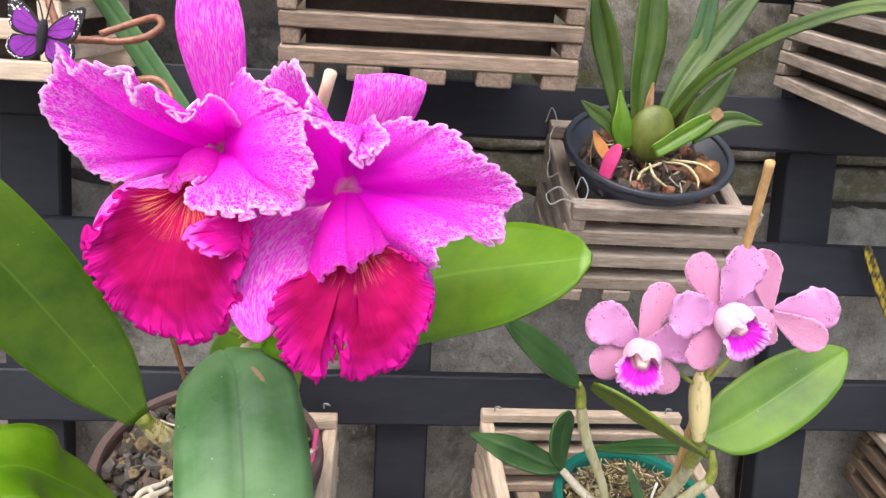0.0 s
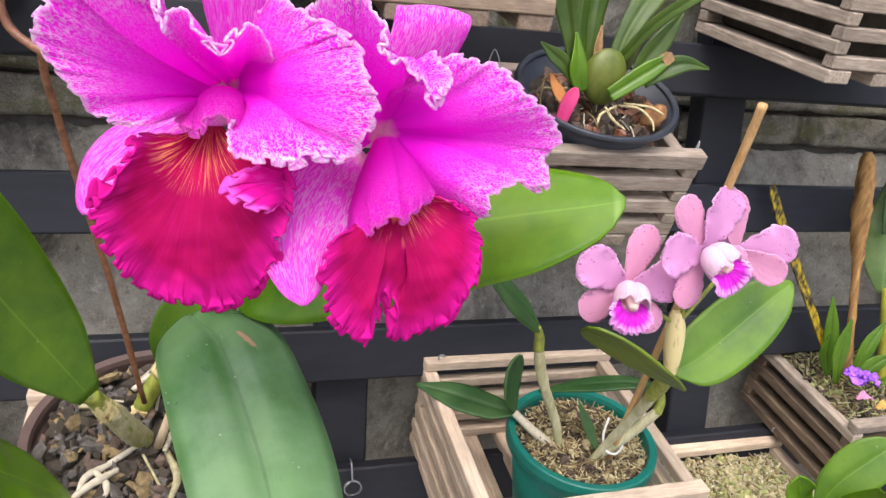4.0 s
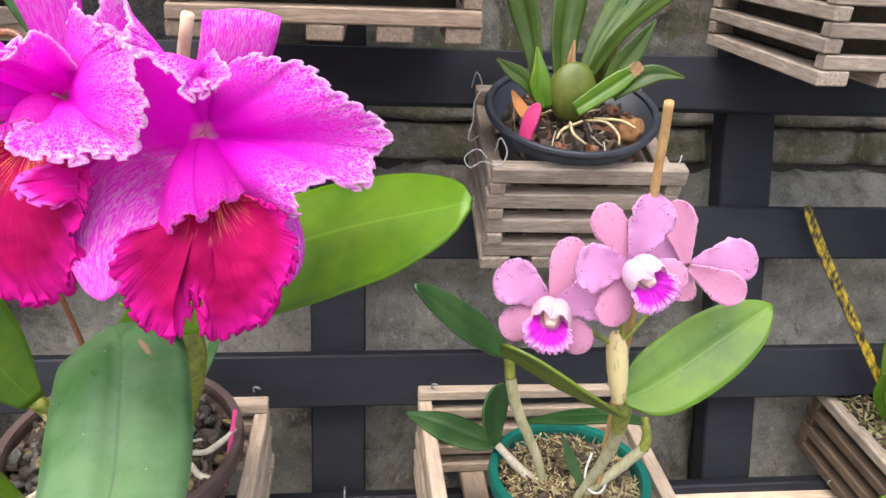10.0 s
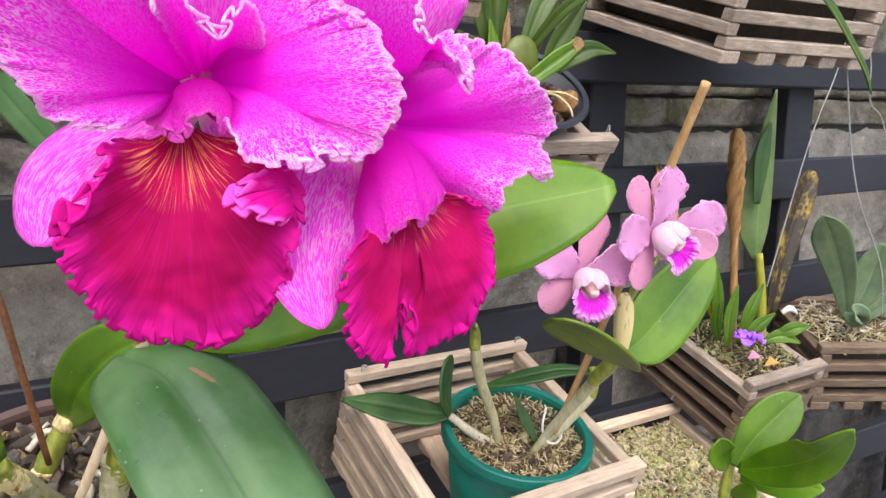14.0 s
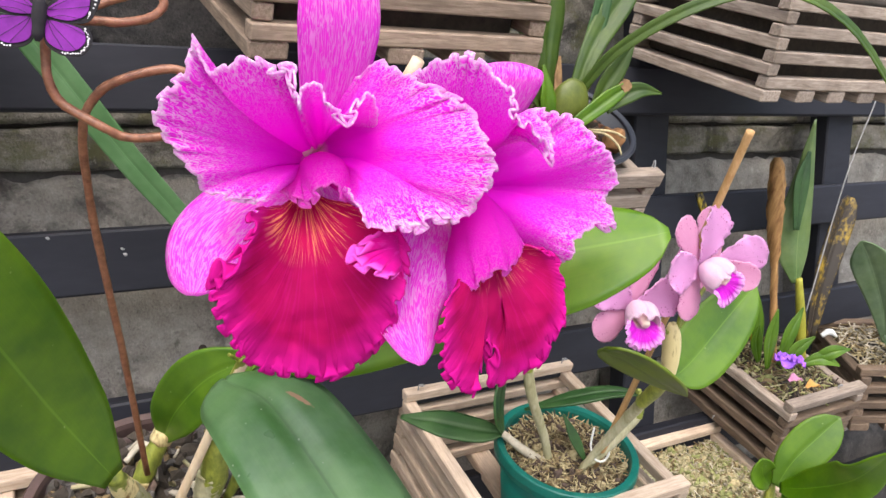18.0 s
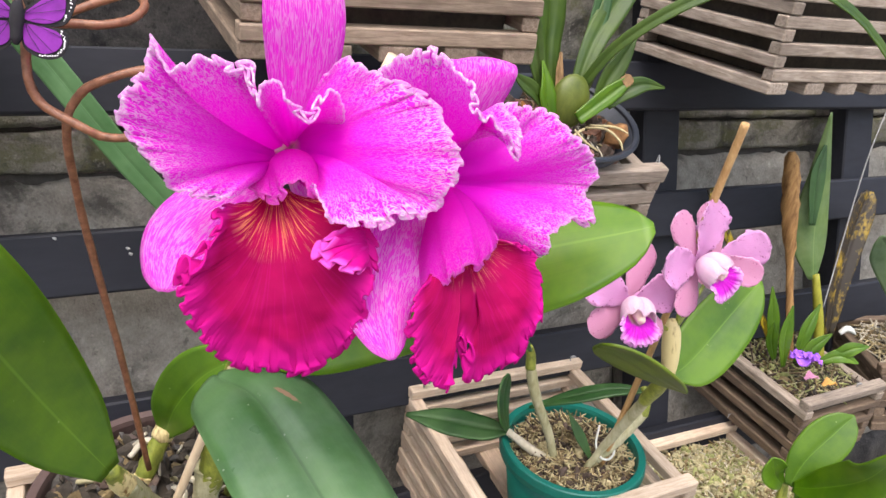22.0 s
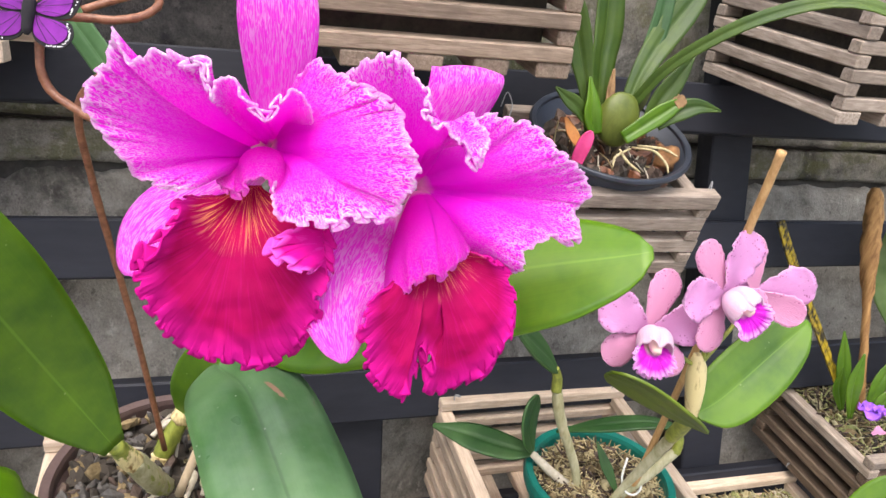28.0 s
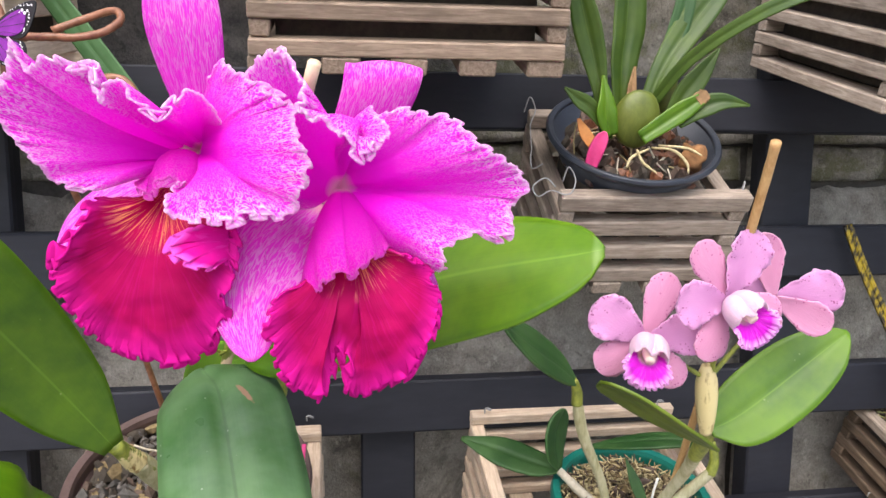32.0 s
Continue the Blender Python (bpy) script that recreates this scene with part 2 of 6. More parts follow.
def leaf_material(name, dark, light, rough=0.32, dust_sheen=0.0, streak=70, spots=None, scar=None, groove=False):
    """Leathery leaf: fine lengthwise grain, a paler midrib, waxy sheen. UV: x along, y across."""
    m, t, p = material(name)
    uv, u, v = uv_of(t)
    side = maths(t, "MULTIPLY", maths(t, "ABSOLUTE", maths(t, "SUBTRACT", v, 0.5)), 2)
    g = t.nodes.new("ShaderNodeMapping")
    g.inputs["Scale"].default_value = (3, streak, 1)
    link(t, uv, g.inputs["Vector"])
    n = node(t, "TexNoise", Scale=1.0, Detail=3.0, Roughness=0.55, Distortion=0.2)
    link(t, g.outputs["Vector"], n.inputs["Vector"])
    cloud = noise_of(t, 22, 4)
    both = maths(t, "ADD", maths(t, "MULTIPLY", n.outputs["Fac"], 0.10), maths(t, "MULTIPLY", cloud, 0.9))
    colour = ramp(t, both, [(0.38, dark), (0.62, light)])
    rib = ramp(t, side, [(0.012, (1, 1, 1)), (0.035, (0, 0, 0))])
    colour = mixed(t, "MIX", maths(t, "MULTIPLY", rib, 0.42), colour, tuple(0.6 * c for c in dark) if groove else tuple(min(1, 1.5 * c + 0.02) for c in light))
    edge = ramp(t, side, [(0.95, (0, 0, 0)), (1.0, (1, 1, 1))])
    colour = mixed(t, "MIX", maths(t, "MULTIPLY", edge, 0.5), colour, tuple(min(1, 1.4 * c) for c in light))
    # Pale grey-green patches mixed into the colour for dust and soft sheen.
    if dust_sheen:
        haze = ramp(t, noise_of(t, 30, 5), [(0.4, (0, 0, 0)), (0.75, (1, 1, 1))])
        colour = mixed(t, "MIX", maths(t, "MULTIPLY", haze, dust_sheen), colour, (0.34, 0.42, 0.36))
    if spots:
        vo = node(t, "TexVoronoi", Scale=150.0)
        c = t.nodes.new("ShaderNodeTexCoord")
        link(t, c.outputs["Object"], vo.inputs["Vector"])
        marks = ramp(t, vo.outputs["Distance"], [(0.07, (1, 1, 1)), (0.12, (0, 0, 0))])
        few = ramp(t, noise_of(t, 40, 2), [(0.55, (0, 0, 0)), (0.62, (1, 1, 1))])
        colour = mixed(t, "MIX", maths(t, "MULTIPLY", maths(t, "MULTIPLY", marks, few), 0.7), colour, spots)
    if scar:
        du, dv = maths(t, "SUBTRACT", u, scar[0]), maths(t, "SUBTRACT", v, scar[1])
        dv = maths(t, "ADD", dv, maths(t, "MULTIPLY", du, 0.9))
        far = maths(t, "SQRT", maths(t, "ADD", maths(t, "POWER", maths(t, "MULTIPLY", du, 20), 2), maths(t, "POWER", maths(t, "MULTIPLY", dv, 30), 2)))
        far = maths(t, "ADD", far, maths(t, "MULTIPLY", noise_of(t, 300, 2), 0.8))
        colour = mixed(t, "MIX", ramp(t, maths(t, "MULTIPLY", far, 0.5), [(0.52, (1, 1, 1)), (0.62, (0, 0, 0))]), colour, (0.34, 0.20, 0.13))
    link(t, colour, p.inputs["Base Color"])
    link(t, ramp(t, cloud, [(0.3, (rough - 0.07,) * 3), (0.7, (rough + 0.12,) * 3)]), p.inputs["Roughness"])
    p.inputs["Coat Weight"].default_value = 0.06
    p.inputs["Coat Roughness"].default_value = 0.25
    bumped(t, p, both, 0.25, 0.0008)
    see_through(t, p, colour, 0.18)
    return m


MAGENTA = fan_material("magenta_petal", (0.98, 0.006, 0.86), (0.98, 0.80, 0.96))
MAGENTA_PALE = fan_material("striped_magenta_sepal", (0.95, 0.05, 0.82), (0.98, 0.74, 0.95), 0.95, 0.4, 0.0, (11, 42), (0.54, 0.54, 0.54))
HOOD = fan_material("magenta_hood", (0.92, 0.008, 0.72), (0.96, 0.50, 0.86), 0.35, 0.5, 0.15)
CRIMSON = ((0.62, 0.008, 0.10), (0.97, 0.40, 0.16), (0.40, 0.003, 0.090), (0.58, 0.008, 0.25))
LIP = lip_material("crimson_lip", *CRIMSON, (0.26, 0.375), 0.45, 46, (-0.0005, -0.0205, 0.0185))
LIP_BACK = lip_material("crimson_back_lip", *CRIMSON, (0.15, 0.32), 0.3, 60, (0.0076, -0.0236, 0.0260))
LOBE = lip_material("rosy_lip_lobe", (0.66, 0.008, 0.26), (0.70, 0.02, 0.36), (0.62, 0.006, 0.26), (0.84, 0.10, 0.58), (0.0, 0.02), 0.2, 30)
ROSE = petal_material("rose_petal", (0.76, 0.36, 0.68), (0.85, 0.54, 0.79), 0.5, (5, 30), (0.30, 0.02, 0.16), 0.1)
ROSE_BACK = petal_material("rose_sepal", (0.76, 0.35, 0.57), (0.83, 0.50, 0.69), 0.6, (3, 16), (0.45, 0.06, 0.25), 0.1)
SMALL_LIP = lip_material("violet_lip", (0.90, 0.80, 0.70), (0.82, 0.55, 0.25), (0.64, 0.02, 0.60), (0.80, 0.36, 0.78), (0.30, 0.48), 0.95, 90)
SMALL_HOOD = fan_material("white_pink_hood", (0.84, 0.62, 0.76), (0.90, 0.80, 0.86), 0.5, 0.3, 0.2, (6, 90), None, (0.85, 0.65, 0.75))
CREAM_SMALL = plain("cream_column", (0.75, 0.52, 0.42), (0.85, 0.74, 0.66), 120, 0.5, 0.2)
CREAM = plain("pinkish_white_column", (0.88, 0.50, 0.62), (0.92, 0.78, 0.78), 120, 0.5, 0.2)
LEAF = leaf_material("cattleya_leaf", (0.052, 0.130, 0.003), (0.105, 0.212, 0.007), 0.42, 0.0, 90, (0.30, 0.40, 0.16))
# Its pale patches are partly dust, partly a grey sheen painted in.
LEAF_DARK = leaf_material("dusty_leaf", (0.050, 0.135, 0.036), (0.105, 0.215, 0.075), 0.33, 0.16, 60, (0.6, 0.62, 0.55), (0.31, 0.31), True)
LEAF_OLIVE = leaf_material("olive_leaf", (0.055, 0.10, 0.004), (0.12, 0.17, 0.010), 0.45)
LEAF_PALE = leaf_material("pale_lance_leaf", (0.085, 0.165, 0.035), (0.18, 0.27, 0.08), 0.4, 0.15, 60)
LEAF_BRIGHT = leaf_material("bright_leaf", (0.058, 0.150, 0.002), (0.112, 0.228, 0.004), 0.36)
LEAF_OLD = leaf_material("deep_green_leaf", (0.022, 0.072, 0.018), (0.05, 0.125, 0.032), 0.40, 0.0, 70, None, None, True)
LEAF_STRAP = leaf_material("strap_leaf", (0.030, 0.072, 0.004), (0.066, 0.120, 0.008), 0.5, 0.0, 14)
LEAF_GREY = leaf_material("grey_green_leaf", (0.07, 0.125, 0.055), (0.14, 0.21, 0.095), 0.5, 0.2, 50)
LEAF_LONG = leaf_material("long_strap_leaf", (0.045, 0.125, 0.035), (0.095, 0.205, 0.075), 0.45, 0.0, 20)
STEM = plain("green_stem", (0.10, 0.125, 0.018), (0.30, 0.33, 0.05), 120, 0.42, 0.4, 0.0008, (1, 1, 0.5), 0.0, (0.36, 0.6))
SHEATH = plain("papery_sheath", (0.24, 0.23, 0.10), (0.50, 0.47, 0.31), 60, 0.6, 0.6, 0.001, (1, 1, 0.25), 0.0, (0.36, 0.62))
DRY_SHEATH = plain("brown_dry_sheath", (0.22, 0.12, 0.03), (0.72, 0.60, 0.30), 70, 0.55, 0.4, 0.0008, (1, 1, 0.35), 0.0, (0.39, 0.50))
BAMBOO = plain("bamboo_stake", (0.36, 0.185, 0.06), (0.62, 0.40, 0.18), 160, 0.5, 0.4, 0.0006, (1, 1, 0.12), 0.0, (0.3, 0.7), 700)
BAMBOO_PALE = plain("pale_bamboo_stake", (0.55, 0.40, 0.24), (0.78, 0.64, 0.46), 160, 0.5, 0.4, 0.0006, (1, 1, 0.12))
RUST = plain("rusty_wire", (0.12, 0.040, 0.018), (0.31, 0.135, 0.072), 150, 0.42, 0.6, 0.0006)
STEEL = plain("galvanised_wire", (0.35, 0.36, 0.38), (0.60, 0.61, 0.63), 200, 0.35, 0.2, 0.0003, (1, 1, 1), 0.9)
HANGER = plain("dull_wire", (0.22, 0.22, 0.22), (0.38, 0.38, 0.38), 200, 0.6, 0.2)
WHITE_WIRE = plain("white_plastic_tie", (0.62, 0.62, 0.58), (0.80, 0.80, 0.76), 200, 0.45, 0.15)
BLACK_PLASTIC = plain("black_plastic", (0.014, 0.018, 0.026), (0.034, 0.040, 0.055), 40, 0.36, 0.12, 0.0005)
GREEN_PLASTIC = plain("green_plastic", (0.004, 0.11, 0.085), (0.008, 0.17, 0.13), 40, 0.38, 0.12, 0.0005)
BROWN_PLASTIC = plain("brown_plastic", (0.065, 0.040, 0.036), (0.115, 0.075, 0.068), 40, 0.45, 0.15, 0.0005)
PINK_TAG = plain("pink_plastic_tag", (0.58, 0.035, 0.17), (0.72, 0.07, 0.26), 60, 0.4, 0.1)
VIOLET = plain("violet_petals", (0.20, 0.05, 0.55), (0.42, 0.14, 0.80), 90, 0.6, 0.3)
WING = plain("butterfly_wing_violet", (0.13, 0.010, 0.19), (0.23, 0.022, 0.32), 130, 0.9, 0.2)
WING_EDGE = plain("butterfly_black", (0.008, 0.007, 0.009), (0.018, 0.016, 0.020), 120, 0.9, 0.2)
WING_DOT = plain("butterfly_white_dot", (0.75, 0.74, 0.76), (0.85, 0.84, 0.86), 120, 0.5, 0.1)
MOSS = plain("dry_moss", (0.26, 0.21, 0.10), (0.58, 0.49, 0.28), 150, 0.85, 0.5, 0.001, vary=0.3)
MOSS_GREEN = plain("green_moss", (0.16, 0.19, 0.05), (0.42, 0.42, 0.18), 120, 0.85, 0.5)
MOSS_PALE = plain("pale_moss", (0.27, 0.235, 0.12), (0.50, 0.455, 0.28), 150, 0.9, 0.6)
MOSS_DARK = plain("brown_moss", (0.10, 0.07, 0.03), (0.30, 0.22, 0.11), 150, 0.9, 0.6)
BARK = plain("bark_chips", (0.035, 0.022, 0.016), (0.155, 0.105, 0.080), 90, 0.8, 0.6, 0.001)
GRAVEL = plain("grey_gravel", (0.032, 0.029, 0.025), (0.145, 0.130, 0.118), 110, 0.8, 0.5)
ROOT = plain("dry_white_roots", (0.38, 0.33, 0.24), (0.62, 0.57, 0.46), 130, 0.7, 0.4)
PAINT = plain("black_painted_wood", (0.008, 0.009, 0.014), (0.023, 0.025, 0.035), 14, 0.6, 0.35, 0.0008, (0.25, 1, 1), 0.0, (0.3, 0.75), 120)
PAINT.node_tree.nodes["Principled BSDF"].inputs["Specular IOR Level"].default_value = 0.35
SOIL = plain("dark_soil", (0.02, 0.016, 0.012), (0.07, 0.055, 0.04), 80, 0.9, 0.6)
PAVING = plain("grey_paving", (0.16, 0.155, 0.145), (0.28, 0.27, 0.26), 6, 0.85, 0.4, 0.002)


def wood_material(name, dark, light, old):
    m, t, p = material(name)
    info = t.nodes.new("ShaderNodeObjectInfo")
    c = t.nodes.new("ShaderNodeTexCoord")
    add = t.nodes.new("ShaderNodeVectorMath")
    link(t, c.outputs["Object"], add.inputs[0])
    comb = t.nodes.new("ShaderNodeCombineXYZ")
    shift = maths(t, "MULTIPLY", info.outputs["Random"], 7.0)
    link(t, shift, comb.inputs[0]), link(t, shift, comb.inputs[1]), link(t, shift, comb.inputs[2])
    link(t, comb.outputs[0], add.inputs[1])
    g = t.nodes.new("ShaderNodeMapping")
    g.inputs["Scale"].default_value = (0.10, 1.0, 1.0)
    link(t, add.outputs[0], g.inputs["Vector"])
    grain = node(t, "TexNoise", Scale=420.0, Detail=4.0, Roughness=0.6, Distortion=0.6)
    link(t, g.outputs["Vector"], grain.inputs["Vector"])
    stain = node(t, "TexNoise", Scale=34.0, Detail=4.0, Roughness=0.6)
    link(t, add.outputs[0], stain.inputs["Vector"])
    colour = ramp(t, grain.outputs["Fac"], [(0.3, dark), (0.7, light)])
    fac = ramp(t, stain.outputs["Fac"], [(0.45, (0, 0, 0)), (0.75, (1, 1, 1))])
    colour = mixed(t, "MIX", maths(t, "MULTIPLY", fac, 0.6), colour, old)
    hsv = node(t, "HueSaturation")
    link(t, maths(t, "ADD", maths(t, "MULTIPLY", info.outputs["Random"], 0.4), 0.78), hsv.inputs["Value"])
    link(t, colour, hsv.inputs["Color"])
    link(t, hsv.outputs["Color"], p.inputs["Base Color"])
    p.inputs["Roughness"].default_value = 0.72
    bumped(t, p, grain.outputs["Fac"], 0.5, 0.0007)
    return m


WOOD_NEW = wood_material("pale_slat_wood", (0.43, 0.32, 0.225), (0.66, 0.54, 0.42), (0.36, 0.275, 0.205))
WOOD_OLD = wood_material("weathered_slat_wood", (0.16, 0.112, 0.075), (0.35, 0.265, 0.195), (0.11, 0.08, 0.058))
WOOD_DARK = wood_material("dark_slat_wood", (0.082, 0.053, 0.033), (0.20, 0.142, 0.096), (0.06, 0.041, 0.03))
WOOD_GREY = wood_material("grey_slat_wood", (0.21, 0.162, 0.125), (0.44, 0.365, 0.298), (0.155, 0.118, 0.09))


def block_material(name, low, high, stain_at, stain_tone, algae_at):
    m, t, p = material(name)
    info = t.nodes.new("ShaderNodeObjectInfo")
    grit = noise_of(t, 480, 3)
    stain = noise_of(t, 9, 8, (1, 1, 1.3), "Object", 0.72, 0.5)
    fleck = noise_of(t, 90, 4, (1, 1, 1), "Object", 0.7)
    algae = noise_of(t, 17, 6, (1, 1, 1.6), "Object", 0.7)
    saw = noise_of(t, 26, 5, (0.8, 1, 1.4), "Object", 0.7)
    colour = ramp(t, maths(t, "ADD", maths(t, "MULTIPLY", grit, 0.30), maths(t, "MULTIPLY", saw, 0.70)), [(0.36, low), (0.64, high)])
    colour = mixed(t, "MIX", ramp(t, stain, [(stain_at, (0, 0, 0)), (stain_at + 0.12, (1, 1, 1))]), colour, stain_tone)
    colour = mixed(t, "MIX", maths(t, "MULTIPLY", ramp(t, algae, [(algae_at, (0, 0, 0)), (algae_at + 0.12, (1, 1, 1))]), 0.7), colour, (0.13, 0.132, 0.055))
    colour = mixed(t, "MIX", maths(t, "MULTIPLY", ramp(t, fleck, [(0.58, (0, 0, 0)), (0.68, (1, 1, 1))]), 0.5), colour, tuple(min(1, 1.3 * c) for c in high))
    colour = mixed(t, "MIX", maths(t, "MULTIPLY", ramp(t, fleck, [(0.32, (1, 1, 1)), (0.40, (0, 0, 0))]), 0.6), colour, tuple(0.4 * c for c in low))
    hsv = node(t, "HueSaturation")
    link(t, maths(t, "ADD", maths(t, "MULTIPLY", info.outputs["Random"], 0.2), 0.9), hsv.inputs["Value"])
    link(t, colour, hsv.inputs["Color"])
    link(t, hsv.outputs["Color"], p.inputs["Base Color"])
    p.inputs["Roughness"].default_value = 0.9
    bumped(t, p, maths(t, "ADD", maths(t, "ADD", maths(t, "ADD", grit, fleck), saw), maths(t, "MULTIPLY", stain, 2.0)), 0.8, 0.0022)
    return m


BLOCK = block_material("concrete_block", (0.185, 0.170, 0.147), (0.38, 0.352, 0.305), 0.50, (0.085, 0.079, 0.068), 0.60)
BLOCK_PALE = block_material("pale_concrete_block", (0.185, 0.171, 0.150), (0.455, 0.427, 0.377), 0.57, (0.12, 0.112, 0.096), 0.62)
BLOCK_MOSS = block_material("mossy_block", (0.14, 0.132, 0.112), (0.36, 0.34, 0.295), 0.54, (0.055, 0.052, 0.044), 0.48)
# Black stains at the upper left; on the low courses this tone paints shade.
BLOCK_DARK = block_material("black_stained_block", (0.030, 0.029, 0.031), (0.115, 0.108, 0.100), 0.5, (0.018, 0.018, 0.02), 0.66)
MORTAR = plain("dark_mortar", (0.05, 0.047, 0.042), (0.12, 0.11, 0.10), 60, 0.95, 0.8, 0.002)


# ---- mesh helpers ----
def mesh_of(name, bm, mat, smooth=True):
    me = bpy.data.meshes.new(name)
    bm.to_mesh(me)
    bm.free()
    for mm in mat if isinstance(mat, (list, tuple)) else (mat,):
        me.materials.append(mm)
    if smooth:
        me.shade_smooth()
    return me


def part(name, bm, mat, parent=None, label="", smooth=True, thick=0.0):
    ob = new(name, mesh_of(name, bm, mat, smooth))
    if parent:
        ob.parent = parent
    if label:
        tagged(ob, label)
    if thick:
        s = ob.modifiers.new("thickness", "SOLIDIFY")
        s.thickness, s.offset = thick, 0.0
    return ob


def thing(name, m, label, category, group=""):
    ob = new(name)
    ob.empty_display_size = 0.02
    ob.matrix_basis = m
    return tagged(ob, label, category, group)


def spline(points, count):
    """A smooth row of count + 1 places through the points."""
    p = [Vector(q) for q in points]
    p = [p[0] * 2 - p[1]] + p + [p[-1] * 2 - p[-2]]
    out, last = [], len(p) - 3
    for i in range(count + 1):
        s = min(i / count * last, last - 1e-6)
        k, f = int(s), s - int(s)
        a, b, c, d = p[k:k + 4]
        out.append(0.5 * (2 * b + (c - a) * f + (2 * a - 5 * b + 4 * c - d) * f * f + (3 * b - a - 3 * c + d) * f ** 3))
    return out


def eased(table, s):
    """Value at s on the smooth curve through the pairs of a table."""
    n = len(table) - 1
    s = min(max(s, table[0][0]), table[-1][0])
    k = next(i for i in range(n) if s <= table[i + 1][0])

    def slope(i):
        lo, hi = table[max(i - 1, 0)], table[min(i + 1, n)]
        return (hi[1] - lo[1]) / (hi[0] - lo[0])

    (a, x), (c, y) = table[k], table[k + 1]
    h, f = c - a, (s - a) / (c - a)
    return ((1 + 2 * f) * x + f * h * slope(k)) * (1 - f) ** 2 + ((3 - 2 * f) * y + (f - 1) * h * slope(k + 1)) * f * f


def blade(points, widths, facing, nu=28, nv=12, ruffle=0.0, waves=7, cup=0.0, crease=0.0, jag=0.0, seed=0, fine=0.0, twist=0.0, ridge=0.0, bm=None):
    """A leaf or petal along a bent midrib. widths: half widths along it; facing: the way its face looks; ruffle: how far its margin waves."""
    bm = bm or bmesh.new()
    uvs = bm.loops.layers.uv.verify()
    mid = spline(points, nu)
    face = [Vector(f) for f in (facing if isinstance(facing[0], (tuple, list, Vector)) else (facing, facing))]
    face = spline(face, nu)
    rows = []
    for i, m in enumerate(mid):
        u = i / nu
        along = (mid[min(i + 1, nu)] - mid[max(i - 1, 0)]).normalized()
        side = along.cross(face[i]).normalized()
        up = side.cross(along).normalized()
        if twist:
            turn = Matrix.Rotation(twist * u, 3, along)
            side, up = turn @ side, turn @ up
        w, row = max(eased(widths, u), 1e-5), []
        for j in range(nv + 1):
            v = 2 * j / nv - 1
            edge = abs(v) ** 2.5 * min(1, u * 4)
            far = max(abs(v) ** 5 * min(1, u * 5), max(0.0, u - 0.8) ** 2 * 18 if ruffle else 0.0)
            turn_at = 2.1 if v > 0 else 0.0
            sway = math.sin(6.283 * waves * u + turn_at + seed + 2.5 * v * u) + 0.8 * noise.noise(Vector((u * 6 + seed, v * 2, seed * 1.3)))
            frill = math.sin(6.283 * waves * 2.6 * u + seed * 2.1 + 5 * v * u) + 0.7 * math.sin(6.283 * waves * 5.1 * u + seed + 9 * v * u) + noise.noise(Vector((u * 24 + seed, v * 6, 2.0)))
            out = ruffle * (edge * sway + 0.75 * far * frill) + cup * w * v * v - ridge * w * abs(v) - crease * w * max(0, 1 - abs(v) * 3.5) ** 2
            out += fine * noise.noise(Vector((u * 5 + seed, v * 2.2, 4.0)))
            reach = 1 + jag * far * (noise.noise(Vector((u * 11 + seed * 3, v * 2, 1.7))) + 0.3 * math.sin(6.283 * waves * 3.1 * u + seed))
            row.append(bm.verts.new(m + side * (w * v * reach) + up * out))
        rows.append(row)
    for i in range(nu):
        for j in range(nv):
            f = bm.faces.new((rows[i][j], rows[i][j + 1], rows[i + 1][j + 1], rows[i + 1][j]))
            for loop, (a, b) in zip(f.loops, ((i, j), (i, j + 1), (i + 1, j + 1), (i + 1, j))):
                loop[uvs].uv = (a / nu, b / nv)
    return bm


def tube(points, radii, sides=10, count=18, bm=None, ends=True, rough=0.0, seed=0):
    """A round stem or wire through the points; radii: one, or a table along it."""
    bm = bm or bmesh.new()
    mid = spline(points, count)
    rings, side = [], None
    for i, m in enumerate(mid):
        along = (mid[min(i + 1, count)] - mid[max(i - 1, 0)]).normalized()
        side = side or along.orthogonal()
        side = (side - along * side.dot(along)).normalized()
        up = along.cross(side)
        r = radii if isinstance(radii, float) else eased(radii, i / count)
        ring = []
        for k in range(sides):
            a = 6.2832 * k / sides
            q = r * (1 + rough * noise.noise(Vector((i * 0.7 + seed, k * 0.9, seed))))
            ring.append(bm.verts.new(m + side * (q * math.cos(a)) + up * (q * math.sin(a))))
        rings.append(ring)
    for a, b in zip(rings, rings[1:]):
        for k in range(sides):
            bm.faces.new((a[k], a[(k + 1) % sides], b[(k + 1) % sides], b[k]))
    if ends:
        bm.faces.new(rings[0][::-1]), bm.faces.new(rings[-1])
    return bm


def box(bm, lo, hi, bevel=0.0, seed=None, wobble=0.0):
    """A box with chamfered edges; wobble: uneven, hand-cut faces."""
    vs = bmesh.ops.create_cube(bm, size=1.0)["verts"]
    rnd = random.Random(seed)
    for v in vs:
        v.co = Vector([l + (h - l) * (c + 0.5) + rnd.uniform(-wobble, wobble) for l, h, c in zip(lo, hi, v.co)])
    if bevel:
        es = {e for v in vs for e in v.link_edges}
        bmesh.ops.bevel(bm, geom=list(es), offset=bevel, segments=1, affect="EDGES")
    return bm


